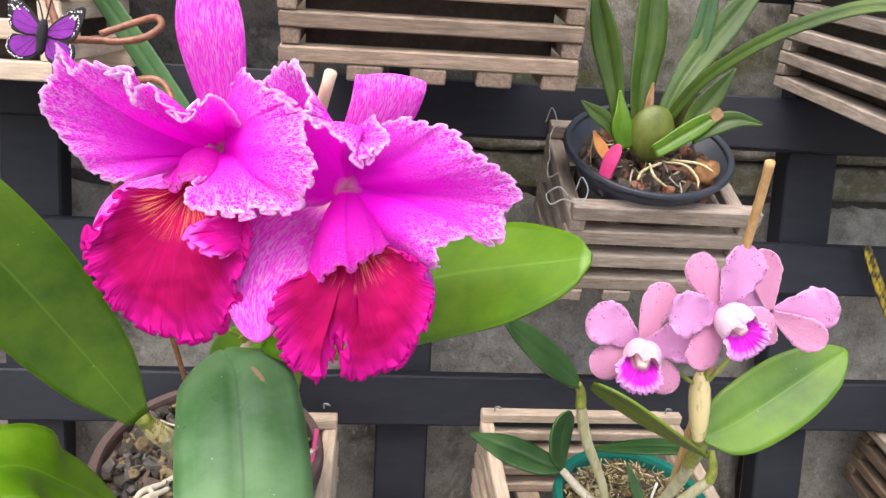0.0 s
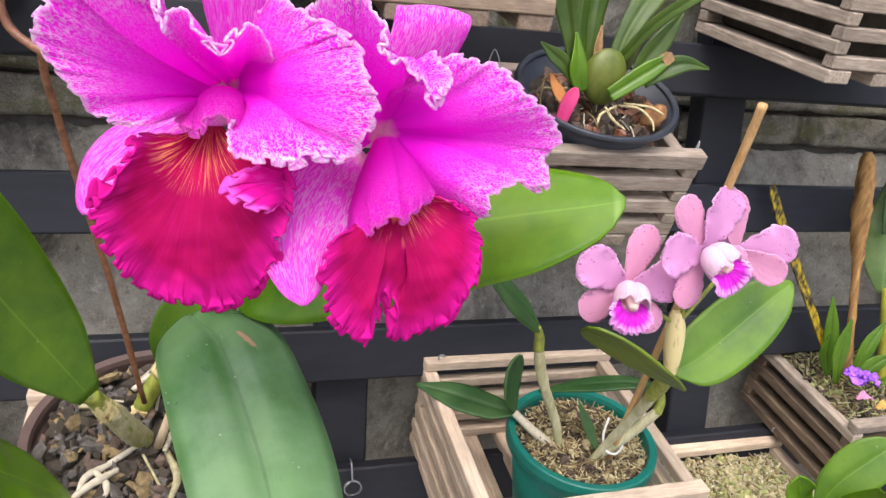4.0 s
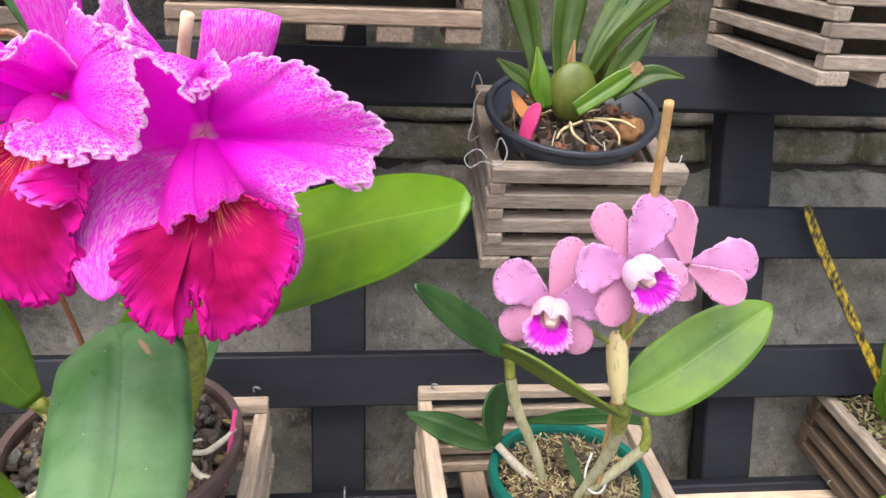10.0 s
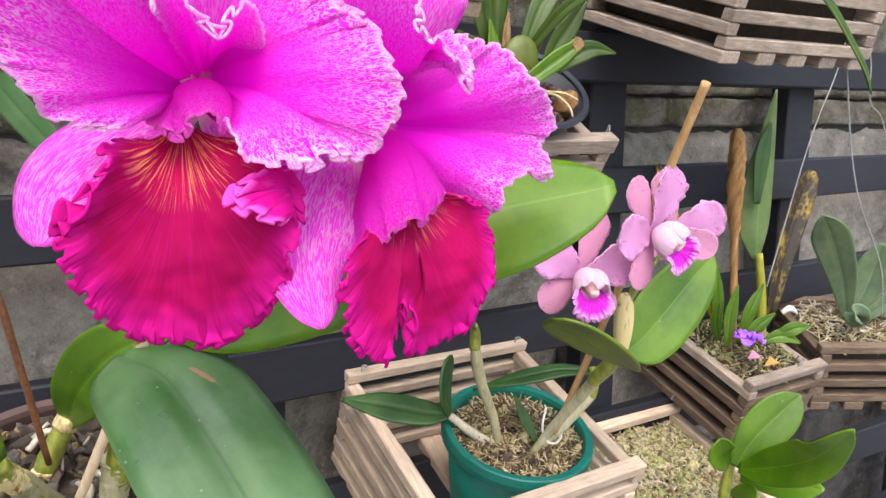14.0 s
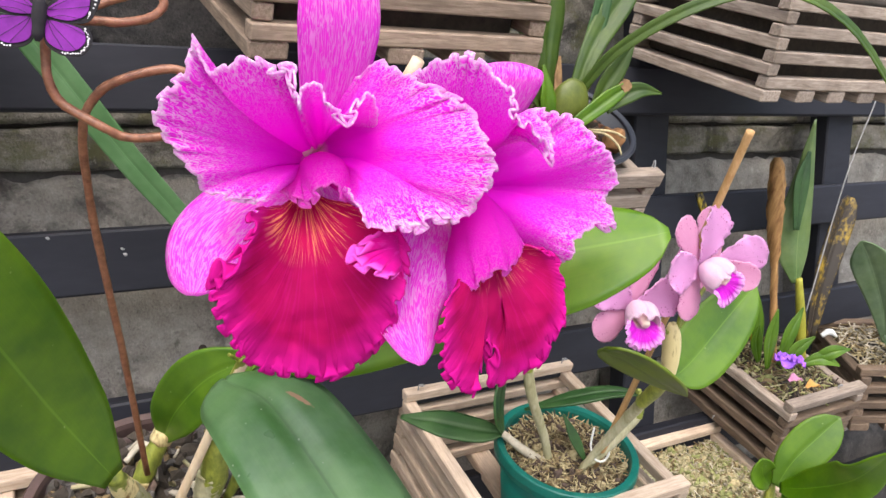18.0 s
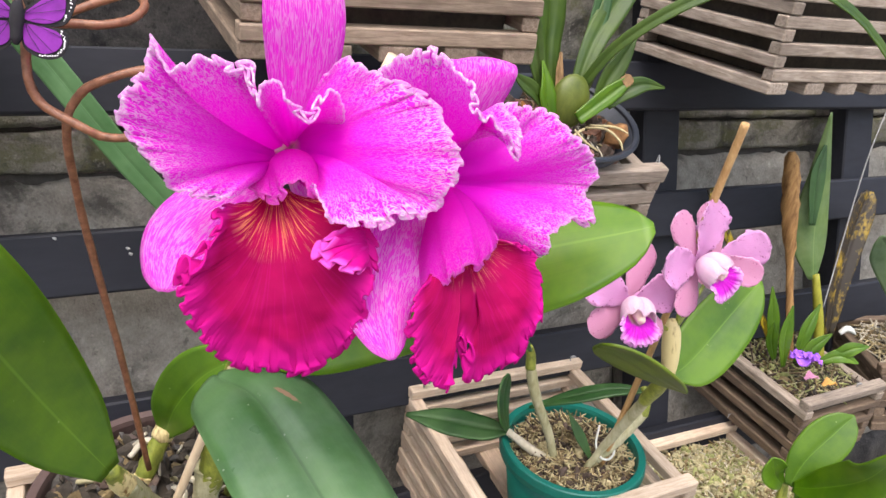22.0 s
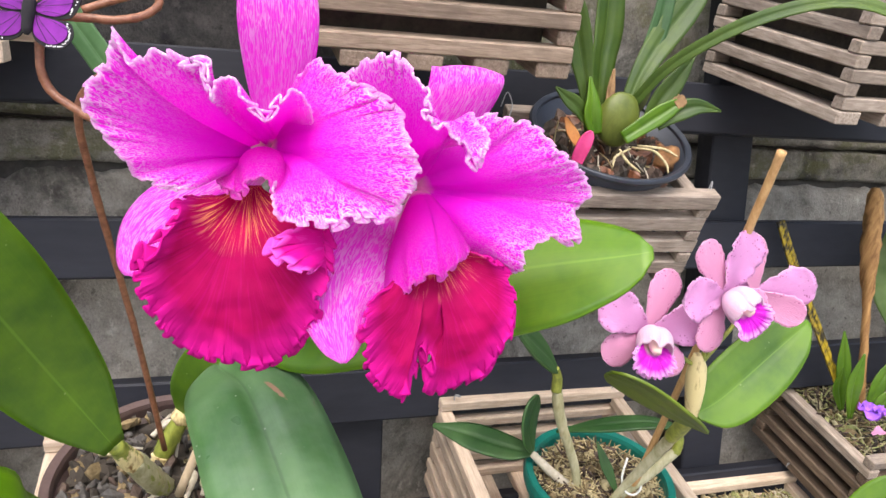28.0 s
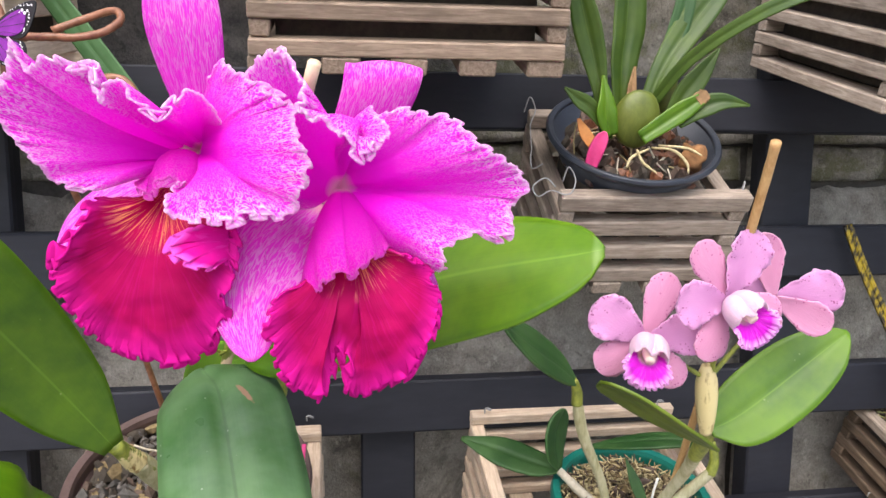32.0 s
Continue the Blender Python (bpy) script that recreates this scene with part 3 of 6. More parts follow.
def lathe(profile, sides=48, bm=None, cap=True):
    """A body turned round z from (radius, height) pairs."""
    bm = bm or bmesh.new()
    rings = [[bm.verts.new((r * math.cos(6.2832 * k / sides), r * math.sin(6.2832 * k / sides), z)) for k in range(sides)] for r, z in profile]
    for a, b in zip(rings, rings[1:]):
        for k in range(sides):
            bm.faces.new((a[k], a[(k + 1) % sides], b[(k + 1) % sides], b[k]))
    bm.faces.new(rings[-1]) if cap and profile[-1][0] > 1e-4 else None
    return bm


# ---- the wall behind ----
BAR_Y = 0.880
ground = new("ground", mesh_of("ground", box(bmesh.new(), (-60, -60, -0.3), (60, 60, 0)), PAVING, False))
tagged(ground, "grey paved ground in front of the wall", "ground", kind="structure")
wall = new("wall_north", mesh_of("wall_north", box(bmesh.new(), (-3.10, 0.985, -0.05), (4.93, 1.12, 2.6)), MORTAR, False))
tagged(wall, "old grey concrete block wall with dark stains and moss", "wall", kind="structure")

lattice = thing("lattice", pose(0, 0, 0), "black painted wooden lattice fixed to the block wall", "lattice")
for x in (-1.1, -0.69, -0.293, 0.086, 0.519, 0.882, 1.30):
    part("post", box(bmesh.new(), (x, BAR_Y + 0.022, 0.0), (x + 0.057, BAR_Y + 0.052, 2.3), 0.002, int(x * 99), 0.0012), PAINT, lattice, smooth=False)
for k in range(-4, 6):
    z = 1.183 + 0.1525 * k
    part("rail", box(bmesh.new(), (-2.0, BAR_Y, z), (2.6, BAR_Y + 0.021, z + 0.054), 0.002, k, 0.0015), PAINT, lattice, smooth=False)


# ---- slat baskets ----
def basket(m, w, d, levels, wood, label, anchor, slat=0.012, runners=5, deep=0.014, seed=1, tall=0.0, inset=0.0, open_base=False, lit_top_wood=None):
    """A square hanging basket of stacked slats. m: where its point anchor (x, y, level height) comes to lie."""
    rnd = random.Random(seed)
    h = slat * levels
    b = thing("slat_basket", m @ Matrix.Translation((-anchor[0], -anchor[1], -anchor[2])), label, "basket", "hanging slat baskets")
    along = mesh_of("slat", box(bmesh.new(), (-w / 2, -deep / 2, -slat / 2), (w / 2, deep / 2, slat / 2 - 0.0006 + tall), 0.0012, seed, 0.0005), wood, False)
    across = mesh_of("slat", box(bmesh.new(), (-d / 2, -deep / 2, -slat / 2), (d / 2, deep / 2, slat / 2 - 0.0006 - tall), 0.0012, seed + 5, 0.0005), wood, False)
    floor_slat = mesh_of("floor_slat", box(bmesh.new(), (-d / 2, -0.013, -slat / 2), (d / 2, 0.013, slat / 2 - 0.0006), 0.0012, seed + 9, 0.0005), wood, False)

    def put(me, x, y, z, turn):
        # Paler wood on the uppermost slats paints in the light from above.
        if lit_top_wood and z > h - 2 * slat:
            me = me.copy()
            me.materials[0] = lit_top_wood
        ob = new(me.name.split(".")[0], me)
        ob.parent = b
        ob.matrix_basis = pose(x + rnd.uniform(-0.0014, 0.0014), y + rnd.uniform(-0.0014, 0.0014), z, rnd.uniform(-0.4, 0.4), 0, turn + rnd.uniform(-0.6, 0.6))

    for k in range(levels):
        z = (k + 0.5) * slat
        if k == 0 and not open_base:
            for i in range(runners):
                put(floor_slat, 0.013 + (w - 0.026) * i / (runners - 1), d / 2, z, 90)
        elif k % 2 != open_base:
            put(along, w / 2, deep / 2, z, 0), put(along, w / 2, d - deep / 2, z, 0)
        else:
            put(across, deep / 2 + inset, d / 2, z + tall, 90), put(across, w - deep / 2 - inset, d / 2, z + tall, 90)
    return b


TILT = 19
b_top = basket(pose(0.004, 0.690, 1.366, TILT, 0, -1.5), 0.218, 0.200, 10, WOOD_OLD, "weathered brown wooden slat basket hung on the lattice", (0, 0, 0), seed=3)
basket(pose(0.242, 0.740, 1.277, 31, 0, -2), 0.163, 0.150, 8, WOOD_GREY, "small greyish slat basket holding a black bowl pot", (0, 0, 0.104), slat=0.013, seed=4, runners=4, tall=0.0018)
basket(pose(0.196, 0.880, 1.053, 20, 0, 1), 0.218, 0.210, 10, WOOD_NEW, "pale wooden slat basket tilted forward with a green pot in it", (0, 0.210, 0.120), seed=5)
b_moss = basket(pose(0.672, 0.885, 0.924, 18, 0, 1), 0.218, 0.210, 8, WOOD_NEW, "pale slat basket filled with moss under a young plant", (0.218, 0.210, 0.096), seed=6)
b_corner = basket(pose(0.490, 0.700, 1.346, 17, 0, 1), 0.230, 0.200, 10, WOOD_GREY, "weathered slat basket hung high on the lattice", (0, 0, 0), seed=7)
# Dark sides and grey top slats: light from above put into the wood colours.
b_violet = basket(pose(0.655, 0.753, 0.990, 20, 0, 2), 0.150, 0.160, 8, WOOD_DARK, "weathered slat basket with roots and a violet flower", (0, 0, 0.096), seed=8, lit_top_wood=WOOD_GREY)
b_far = basket(pose(0.815, 0.775, 1.005, 12, 0, -30), 0.220, 0.150, 8, WOOD_DARK, "weathered slat basket with grey-green leaves", (0, 0, 0.096), seed=9)
basket(pose(0.046, 0.880, 1.045, 18, 0, 0), 0.218, 0.210, 8, WOOD_NEW, "pale wooden slat basket holding the large magenta orchid's pot", (0.218, 0.210, 0.096), seed=10)
b_left = basket(pose(-0.161, 0.746, 1.357, 12, 0, -3), 0.218, 0.14, 9, WOOD_NEW, "pale new slat basket beside the violet butterfly", (0.218, 0.0, 0.0), slat=0.0155, deep=0.018, seed=11, inset=0.004, open_base=True)


# ---- pots ----
def pot(name, m, top, bottom, height, mat, label, lip=0.004, band=0.0142):
    p = thing(name, m, label, "pot")
    wall_ = 0.003
    body = [(0.0, -height), (bottom * 0.9, -height), (bottom, -height + 0.004), (top - 0.002, 0.0012 - band), (top - wall_ - 0.001, 0.0012 - band), (bottom - wall_, -height + 0.012), (0.0, -height + 0.011)]
    rim = [(top - 0.0015, -band - 0.0008), (top + lip, -band), (top + lip + 0.001, -0.56 * band), (top + lip, -0.001), (top + lip - 0.001, 0.0), (top - wall_, -0.001), (top - wall_ - 0.0012, -0.35 * band), (top - wall_ - 0.0012, -band - 0.001), (top - 0.0015, -band - 0.0008)]
    part("body", lathe(body[::-1], 56), mat, p)
    part("rim", lathe(rim[::-1], 96, None, False), mat, p, "", False)
    return p


black_pot = pot("black_bowl_pot", pose(0.320, 0.785, 1.332, 33, 0, -3), 0.074, 0.050, 0.055, BLACK_PLASTIC, "shallow black plastic bowl pot set in a slat basket", 0.0014, 0.0055)
green_pot = pot("green_flower_pot", pose(0.324, 0.765, 1.008, 17, 0, 0), 0.068, 0.048, 0.115, GREEN_PLASTIC, "green plastic flower pot standing in a slat basket")
sticker = bmesh.new()
ring = [(sticker.verts.new((0.0668 * math.cos(a), 0.0668 * math.sin(a), -0.030)), sticker.verts.new((0.0612 * math.cos(a), 0.0612 * math.sin(a), -0.046))) for a in [radians(236 + 2 * k) for k in range(9)]]
for (a, c), (d, e) in zip(ring, ring[1:]):
    sticker.faces.new((a, c, e, d))
part("sticker", sticker, WHITE_WIRE, green_pot, "small white paper label", True, 0.0004)
brown_pot = pot("brown_flower_pot", pose(-0.057, 0.752, 1.053, 21, 0, 0), 0.092, 0.07, 0.10, BROWN_PLASTIC, "brown plastic pot with the large magenta orchid")


# ---- large magenta orchid ----
def axes(origin, right, up, front):
    return Matrix(((right[0], up[0], front[0], origin[0]), (right[1], up[1], front[1], origin[1]), (right[2], up[2], front[2], origin[2]), (0, 0, 0, 1)))


def cm(points):
    return [tuple(0.01 * c for c in p) for p in points]


def wide(table):
    return [(u, 0.01 * w) for u, w in table]


def spread(points):
    """Places near the large flowers: centimetres from (0, 0.5, 1.3)."""
    return [Vector((0.01 * x, 0.5 + 0.01 * y, 1.3 + 0.01 * z)) for x, y, z in points]


def fan(base, margin, lift, home, ruffle=0.0022, pitch=0.010, seed=0, face=(0, -1, 0.2), nr=40, na=380, calm=0.0012, fold=0.24, band=7, slow=0.8, lobe=0.0, place=None):
    """A petal that fans out from its base to a frilled margin. base: its two corners; lift: how far it bulges forward along the margin, as a share of its length."""
    bm = bmesh.new()
    uvs = bm.loops.layers.uv.verify()
    place = place or spread
    edge = spline(place(margin), na)
    low, high = place(base)
    roots = [low.lerp(high, j / na) for j in range(na + 1)]
    lifts = [p.x for p in spline([(q, 0, 0) for q in lift], na)]
    along = [(edge[min(j + 2, na)] - edge[max(j - 2, 0)]).normalized() for j in range(na + 1)]
    ups = [(t.cross(e - r)).normalized() for t, e, r in zip(along, edge, roots)]
    if sum((u.dot(Vector(face)) for u in ups)) < 0:
        ups = [-u for u in ups]
    ups = [sum((ups[k] for k in range(max(0, j - na // 18), min(na, j + na // 18) + 1)), Vector()).normalized() for j in range(na + 1)]
    rows, arc = [], 0.0
    for j in range(na + 1):
        arc += (edge[j] - edge[j - 1]).length if j else 0.0
        way, up, side = edge[j] - roots[j], ups[j], along[j]
        out = way.normalized()
        turn = arc / pitch
        phase = 6.283 * turn + 5.0 * noise.noise(Vector((turn * 0.45, seed, 1.0)))
        amount = min(1.5, max(0.12, 0.65 + 1.7 * noise.noise(Vector((turn * 0.33, seed, 5.0)))))
        fine = 6.283 * turn * 2.7 + 4.0 * noise.noise(Vector((turn * 0.8, seed, 8.0)))
        taper = min(1.0, 8 * j / na, 8 * (na - j) / na)
        row = []
        for i in range(nr + 1):
            s = i / nr
            b = s ** band * taper
            at = roots[j] + way * s + up * (way.length * lifts[j] * 4 * s * (1 - s))
            q = at * 70
            at += up * (calm * s * (noise.noise(Vector((q.x, q.z, seed))) + 0.5 * noise.noise(Vector((q.x * 2.3, q.z * 2.3, seed + 3)))))
            at += up * (ruffle * (amount * b * math.sin(phase) + slow * s ** 3 * taper * math.sin(0.37 * phase + seed) + 0.22 * b * s ** 6 * math.sin(fine)))
            at -= side * (fold * pitch * amount * b * math.sin(2 * phase))
            at += out * (0.45 * ruffle * b * math.cos(phase + 1.0) + 0.0007 * s ** 24 * (abs(math.sin(0.5 * fine)) - 0.5))
            if lobe:
                at += out * (lobe * s ** 5 * taper * noise.noise(Vector((arc * 48, seed, 9.0)))) + up * (1.8 * lobe * s ** 8 * taper * noise.noise(Vector((arc * 62, seed, 12.0))))
            row.append(bm.verts.new(home @ at))
        rows.append((row, 10 * arc))
    for (a, c), (d, e) in zip(rows, rows[1:]):
        for i in range(nr):
            f = bm.faces.new((a[i], a[i + 1], d[i + 1], d[i]))
            for loop, uv in zip(f.loops, ((i, c), (i + 1, c), (i + 1, e), (i, e))):
                loop[uvs].uv = (uv[0] / nr, uv[1])
    return bm


def petal(name, parent, points, widths, facing, mat, thick=0.0009, label="", **more):
    return part(name, blade(cm(points), wide(widths), facing, **more), mat, parent, label, True, thick)


orchid = thing("magenta_orchid", pose(-0.06, 0.77, 1.05), "large orchid plant with two ruffled magenta flowers and crimson lips", "orchid")
HOME = orchid.matrix_basis.inverted()


def sub(name, m, parent=orchid, label=""):
    ob = new(name)
    ob.empty_display_size = 0.01
    ob.parent = parent
    ob.matrix_basis = m
    return tagged(ob, label) if label else ob


FRONT_AT = axes((-0.004, 0.542, 1.313), (0.8857, -0.4642, 0.001), (0.0783, 0.1515, 0.9853), (-0.4575, -0.8727, 0.1705))
BACK_AT = axes((0.056, 0.537, 1.292), (0.9949, 0.1004, -0.0001), (-0.0131, 0.1302, 0.9914), (0.0995, -0.9863, 0.1309))
front_flower = sub("flower", HOME @ FRONT_AT)
back_flower = sub("flower", HOME @ BACK_AT)


def broad(name, flower, base, margin, lift, mat=None, label="", thick=0.0009, **more):
    """A broad frilled segment of one of the two large flowers."""
    home = (FRONT_AT if flower is front_flower else BACK_AT).inverted()
    return part(name, fan(base, margin, lift, home, **more), mat or MAGENTA, flower, label, True, thick)


part("dorsal_sepal", blade([FRONT_AT.inverted() @ p for p in spread([(-0.4, 3.3, 1.8), (-0.3, 1.6, 4.0), (-0.4, 0.1, 6.4), (-0.5, -0.3, 8.5), (-0.5, -0.4, 10.3)])], wide([(0, 0.7), (0.3, 1.45), (0.55, 1.68), (0.78, 1.35), (0.93, 0.75), (1, 0.08)]), (0.3, 0, 1), 44, 14, cup=-0.15, seed=1), MAGENTA_PALE, front_flower, "", True, 0.0009)
broad("petal", front_flower, [(0.1, 3.5, 1.9), (-1.2, 3.2, 0.7)],
      [(0.4, 2.2, 2.0), (1.1, 0.2, 2.5), (0.7, -0.9, 3.4), (0.15, -1.5, 3.85), (-0.5, -1.9, 3.3), (-1.0, -2.2, 2.75), (-1.5, -2.4, 3.0), (-2.0, -2.6, 3.2), (-2.2, -2.6, 3.9), (-2.6, -2.5, 4.15), (-3.0, -2.6, 3.8), (-3.1, -2.7, 3.2), (-3.3, -2.7, 3.9), (-3.4, -2.6, 4.6),
       (-4.1, -2.8, 4.55), (-5.0, -2.8, 4.9), (-5.8, -2.1, 4.5), (-6.2, -1.8, 4.6), (-6.5, -1.9, 5.6), (-6.8, -1.7, 4.5), (-7.4, -1.2, 3.9), (-7.8, -0.8, 3.1), (-7.5, -0.4, 2.2), (-6.5, -0.2, 0.8), (-5.9, 0.3, 0.0), (-4.3, -1.0, -0.35), (-3.0, 0.4, 0.0), (-2.2, 2.0, 0.4)],
      [0.04, 0.03, 0.01, 0.0, -0.02, -0.04, -0.04, -0.03, -0.02, -0.01, 0.0, 0.01, 0.02, 0.03, 0.04, 0.05, 0.06, 0.06, 0.06, 0.06, 0.08, 0.09, 0.10, 0.10, 0.10, 0.10, 0.08, 0.05], ruffle=0.0013, pitch=0.0085, seed=2, calm=0.0006, slow=0.4, na=460)
broad("petal", front_flower, [(-0.1, 3.5, 1.9), (-0.7, 3.2, 0.6)],
      [(0.4, 2.2, 3.0), (0.7, 0.6, 4.6), (1.3, -0.3, 5.2), (2.4, -1.3, 4.4), (3.9, -2.3, 3.5), (4.6, -3.2, 2.1), (4.9, -3.4, 0.9), (4.7, -2.9, -0.3), (3.9, -2.4, -1.3), (2.3, -2.6, -1.4), (0.7, -2.9, -1.6), (-0.2, -2.8, -1.3), (-0.8, -2.8, -0.6), (-0.5, -0.6, -0.1), (-0.2, 1.4, 0.3)],
      [0.05, 0.06, 0.08, 0.10, 0.11, 0.12, 0.12, 0.13, 0.14, 0.15, 0.15, 0.14, 0.10, 0.06, 0.03], ruffle=0.0015, pitch=0.0090, seed=3)
petal("lateral_sepal", front_flower, [(-0.4, -0.8, 0.0), (-2.2, -2.2, 1.8), (-3.9, -4.2, 3.4), (-4.2, -6.4, 4.2)], [(0, 0.7), (0.35, 1.8), (0.65, 2.0), (0.86, 1.5), (0.96, 0.8), (1, 0.2)], (-0.2, 0, 1), MAGENTA_PALE, cup=-0.35, seed=4, nu=40)
petal("lateral_sepal", front_flower, [(0.5, -0.8, 0.0), (2.0, -3.0, 0.9), (3.3, -5.2, 1.5), (4.0, -7.4, 1.6)], [(0, 0.7), (0.35, 1.4), (0.65, 1.45), (0.88, 1.0), (1, 0.1)], (0, 0, 1), MAGENTA_PALE, cup=-0.3, seed=5, nu=40)
broad("hood", front_flower, [(-1.5, 2.7, 0.85), (0.0, 2.7, 1.05)],
      [(-2.9, 1.2, -0.1), (-2.5, 0.4, -0.5), (-2.0, 0.0, -0.5), (-1.5, -0.3, -0.1), (-1.0, -0.3, 0.1), (-0.4, -0.3, -0.5), (0.2, 0.0, -0.7), (0.6, 0.8, -0.4)],
      [0.05, 0.14, 0.22, 0.26, 0.26, 0.22, 0.14, 0.05], HOOD, ruffle=0.0015, pitch=0.0075, seed=6, na=180, nr=30)
part("column", tube(cm([(-0.1, -0.1, 0.2), (-0.2, 0.25, 1.0), (-0.3, 0.05, 2.0)]), [(0, 0.0040), (0.7, 0.0062), (0.92, 0.0050), (1, 0.0010)], 14, 18), CREAM, front_flower)
broad("lip", front_flower, [(-0.9, 2.3, -0.4), (-2.0, 2.3, -0.4)],
      [(-0.1, 0.6, -0.7), (0.6, -0.3, -1.2), (1.2, -1.2, -2.1), (1.6, -1.6, -3.6), (1.4, -1.3, -5.3), (0.6, -0.6, -7.0), (-0.6, -0.1, -8.0), (-1.8, 0.1, -8.3), (-3.2, 0.5, -7.9), (-4.4, 0.6, -7.2), (-5.4, 0.3, -6.2), (-6.0, -0.2, -4.6), (-5.7, -0.7, -3.1), (-4.9, -0.8, -1.8), (-4.2, -0.4, -0.9), (-3.1, 0.6, -0.6)],
      [0.06, 0.08, 0.10, 0.13, 0.15, 0.17, 0.18, 0.18, 0.18, 0.17, 0.16, 0.15, 0.13, 0.10, 0.08, 0.06], LIP, "crimson velvety lip with a ruffled magenta edge", ruffle=0.0024, pitch=0.0074, seed=11, na=700, nr=60, fold=0.45, band=18, calm=0.0026, slow=0.1, lobe=0.0046)
broad("lip_lobe", front_flower, [(1.4, -1.2, -2.0), (1.5, -1.5, -3.2)],
      [(0.4, -1.7, -1.7), (-0.6, -2.0, -2.2), (-0.9, -2.1, -2.7), (-0.3, -2.5, -3.3), (0.4, -2.6, -3.5), (1.0, -2.2, -3.5)], [0.1, 0.14, 0.15, 0.15, 0.12, 0.08], LOBE, "small ruffled rosy lobe", ruffle=0.0020, pitch=0.0085, seed=31, na=150, nr=24, fold=0.3, band=4)

petal("dorsal_sepal", back_flower, [(0.3, 0.4, 0.0), (1.2, 2.2, 2.2), (2.0, 4.0, 3.7), (2.3, 5.3, 4.3), (2.4, 5.8, 3.8), (2.4, 5.4, 3.0)], [(0, 0.9), (0.3, 1.5), (0.55, 1.75), (0.8, 1.65), (0.94, 1.4), (1, 1.0)], [(-0.1, -0.6, 1), (-0.1, -0.6, 1), (-0.1, -0.5, 1), (-0.1, 0.2, 1), (0, 1, 0.3), (0, 0.7, -0.7)], MAGENTA_PALE, cup=-0.16, seed=7, nu=44)
broad("petal", back_flower, [(6.6, 1.6, 0.5), (5.8, 1.6, -0.8)],
      [(7.0, 0.6, 1.4), (7.4, -1.0, 2.6), (7.6, -2.2, 3.2), (8.1, -2.8, 2.1), (7.1, -4.3, 1.2), (5.8, -4.9, 2.2), (4.6, -5.0, 3.2), (4.8, -4.2, 4.4), (3.5, -2.7, 5.3), (2.4, -1.2, 4.6), (1.5, 0.3, 2.8), (1.3, 1.6, 0.6), (2.3, 2.2, -1.0), (3.8, 1.7, -1.4), (5.0, 1.5, -1.3)],
      [0.0, -0.06, -0.16, -0.22, -0.26, -0.24, -0.14, -0.04, 0.04, 0.06, 0.05, 0.05, 0.05, 0.04, 0.02], ruffle=0.0018, pitch=0.0090, seed=8)
broad("petal", back_flower, [(6.3, 1.6, 0.4), (6.2, 1.4, -1.0)],
      [(7.0, 1.0, 1.6), (7.9, -0.2, 2.9), (8.9, -0.7, 3.2), (10.2, -0.5, 3.1), (11.4, -0.4, 2.8), (12.3, -0.5, 2.0), (13.1, -0.5, 1.4), (14.4, 0.4, 0.7), (15.2, 1.0, -0.4), (14.4, 0.8, -1.2), (14.1, -0.2, -2.6), (12.4, -0.9, -2.4), (10.8, -1.3, -2.9), (10.9, -0.8, -3.9), (9.8, -0.2, -3.9), (8.6, 0.4, -2.4), (7.4, 0.9, -1.4)],
      [0.06, 0.08, 0.09, 0.10, 0.10, 0.09, 0.08, 0.06, 0.05, 0.05, 0.06, 0.08, 0.10, 0.10, 0.08, 0.06, 0.03], ruffle=0.0015, pitch=0.0088, seed=9)
petal("lateral_sepal", back_flower, [(-0.3, -0.4, 0.6), (-2.5, -2.3, 2.6), (-3.8, -4.7, 3.5), (-3.8, -7.5, 4.1)], [(0, 1.2), (0.18, 2.2), (0.4, 2.6), (0.62, 2.1), (0.84, 1.25), (0.95, 0.7), (1, 0.12)], (-0.1, 0.15, 1), MAGENTA_PALE, cup=-0.2, crease=0.12, seed=10, nu=40)
petal("lateral_sepal", back_flower, [(0.5, -0.6, 0.0), (2.6, -2.8, 1.8), (3.7, -5.0, 3.0), (3.6, -7.4, 3.4)], [(0, 0.7), (0.35, 1.4), (0.62, 1.5), (0.86, 1.1), (1, 0.12)], (0.2, 0, 1), MAGENTA_PALE, cup=-0.3, seed=11, nu=40)
broad("hood", back_flower, [(5.9, 1.0, -0.4), (6.6, 1.0, -0.4)],
      [(4.3, 0.2, -4.9), (4.7, -0.9, -5.1), (5.4, -1.4, -4.5), (6.0, -1.6, -4.0), (6.6, -1.7, -4.0), (7.3, -1.5, -3.5), (8.0, -0.9, -3.2), (8.6, 0.0, -2.8)],
      [0.03, 0.10, 0.18, 0.22, 0.22, 0.18, 0.10, 0.03], HOOD, ruffle=0.0016, pitch=0.0080, seed=12, na=200, nr=30)
part("column", tube(cm([(0, -0.2, 0), (0, 0.15, 0.7), (0, -0.3, 1.7)]), [(0, 0.0034), (0.7, 0.0042), (0.92, 0.0034), (1, 0.0010)], 14, 18), CREAM, back_flower)
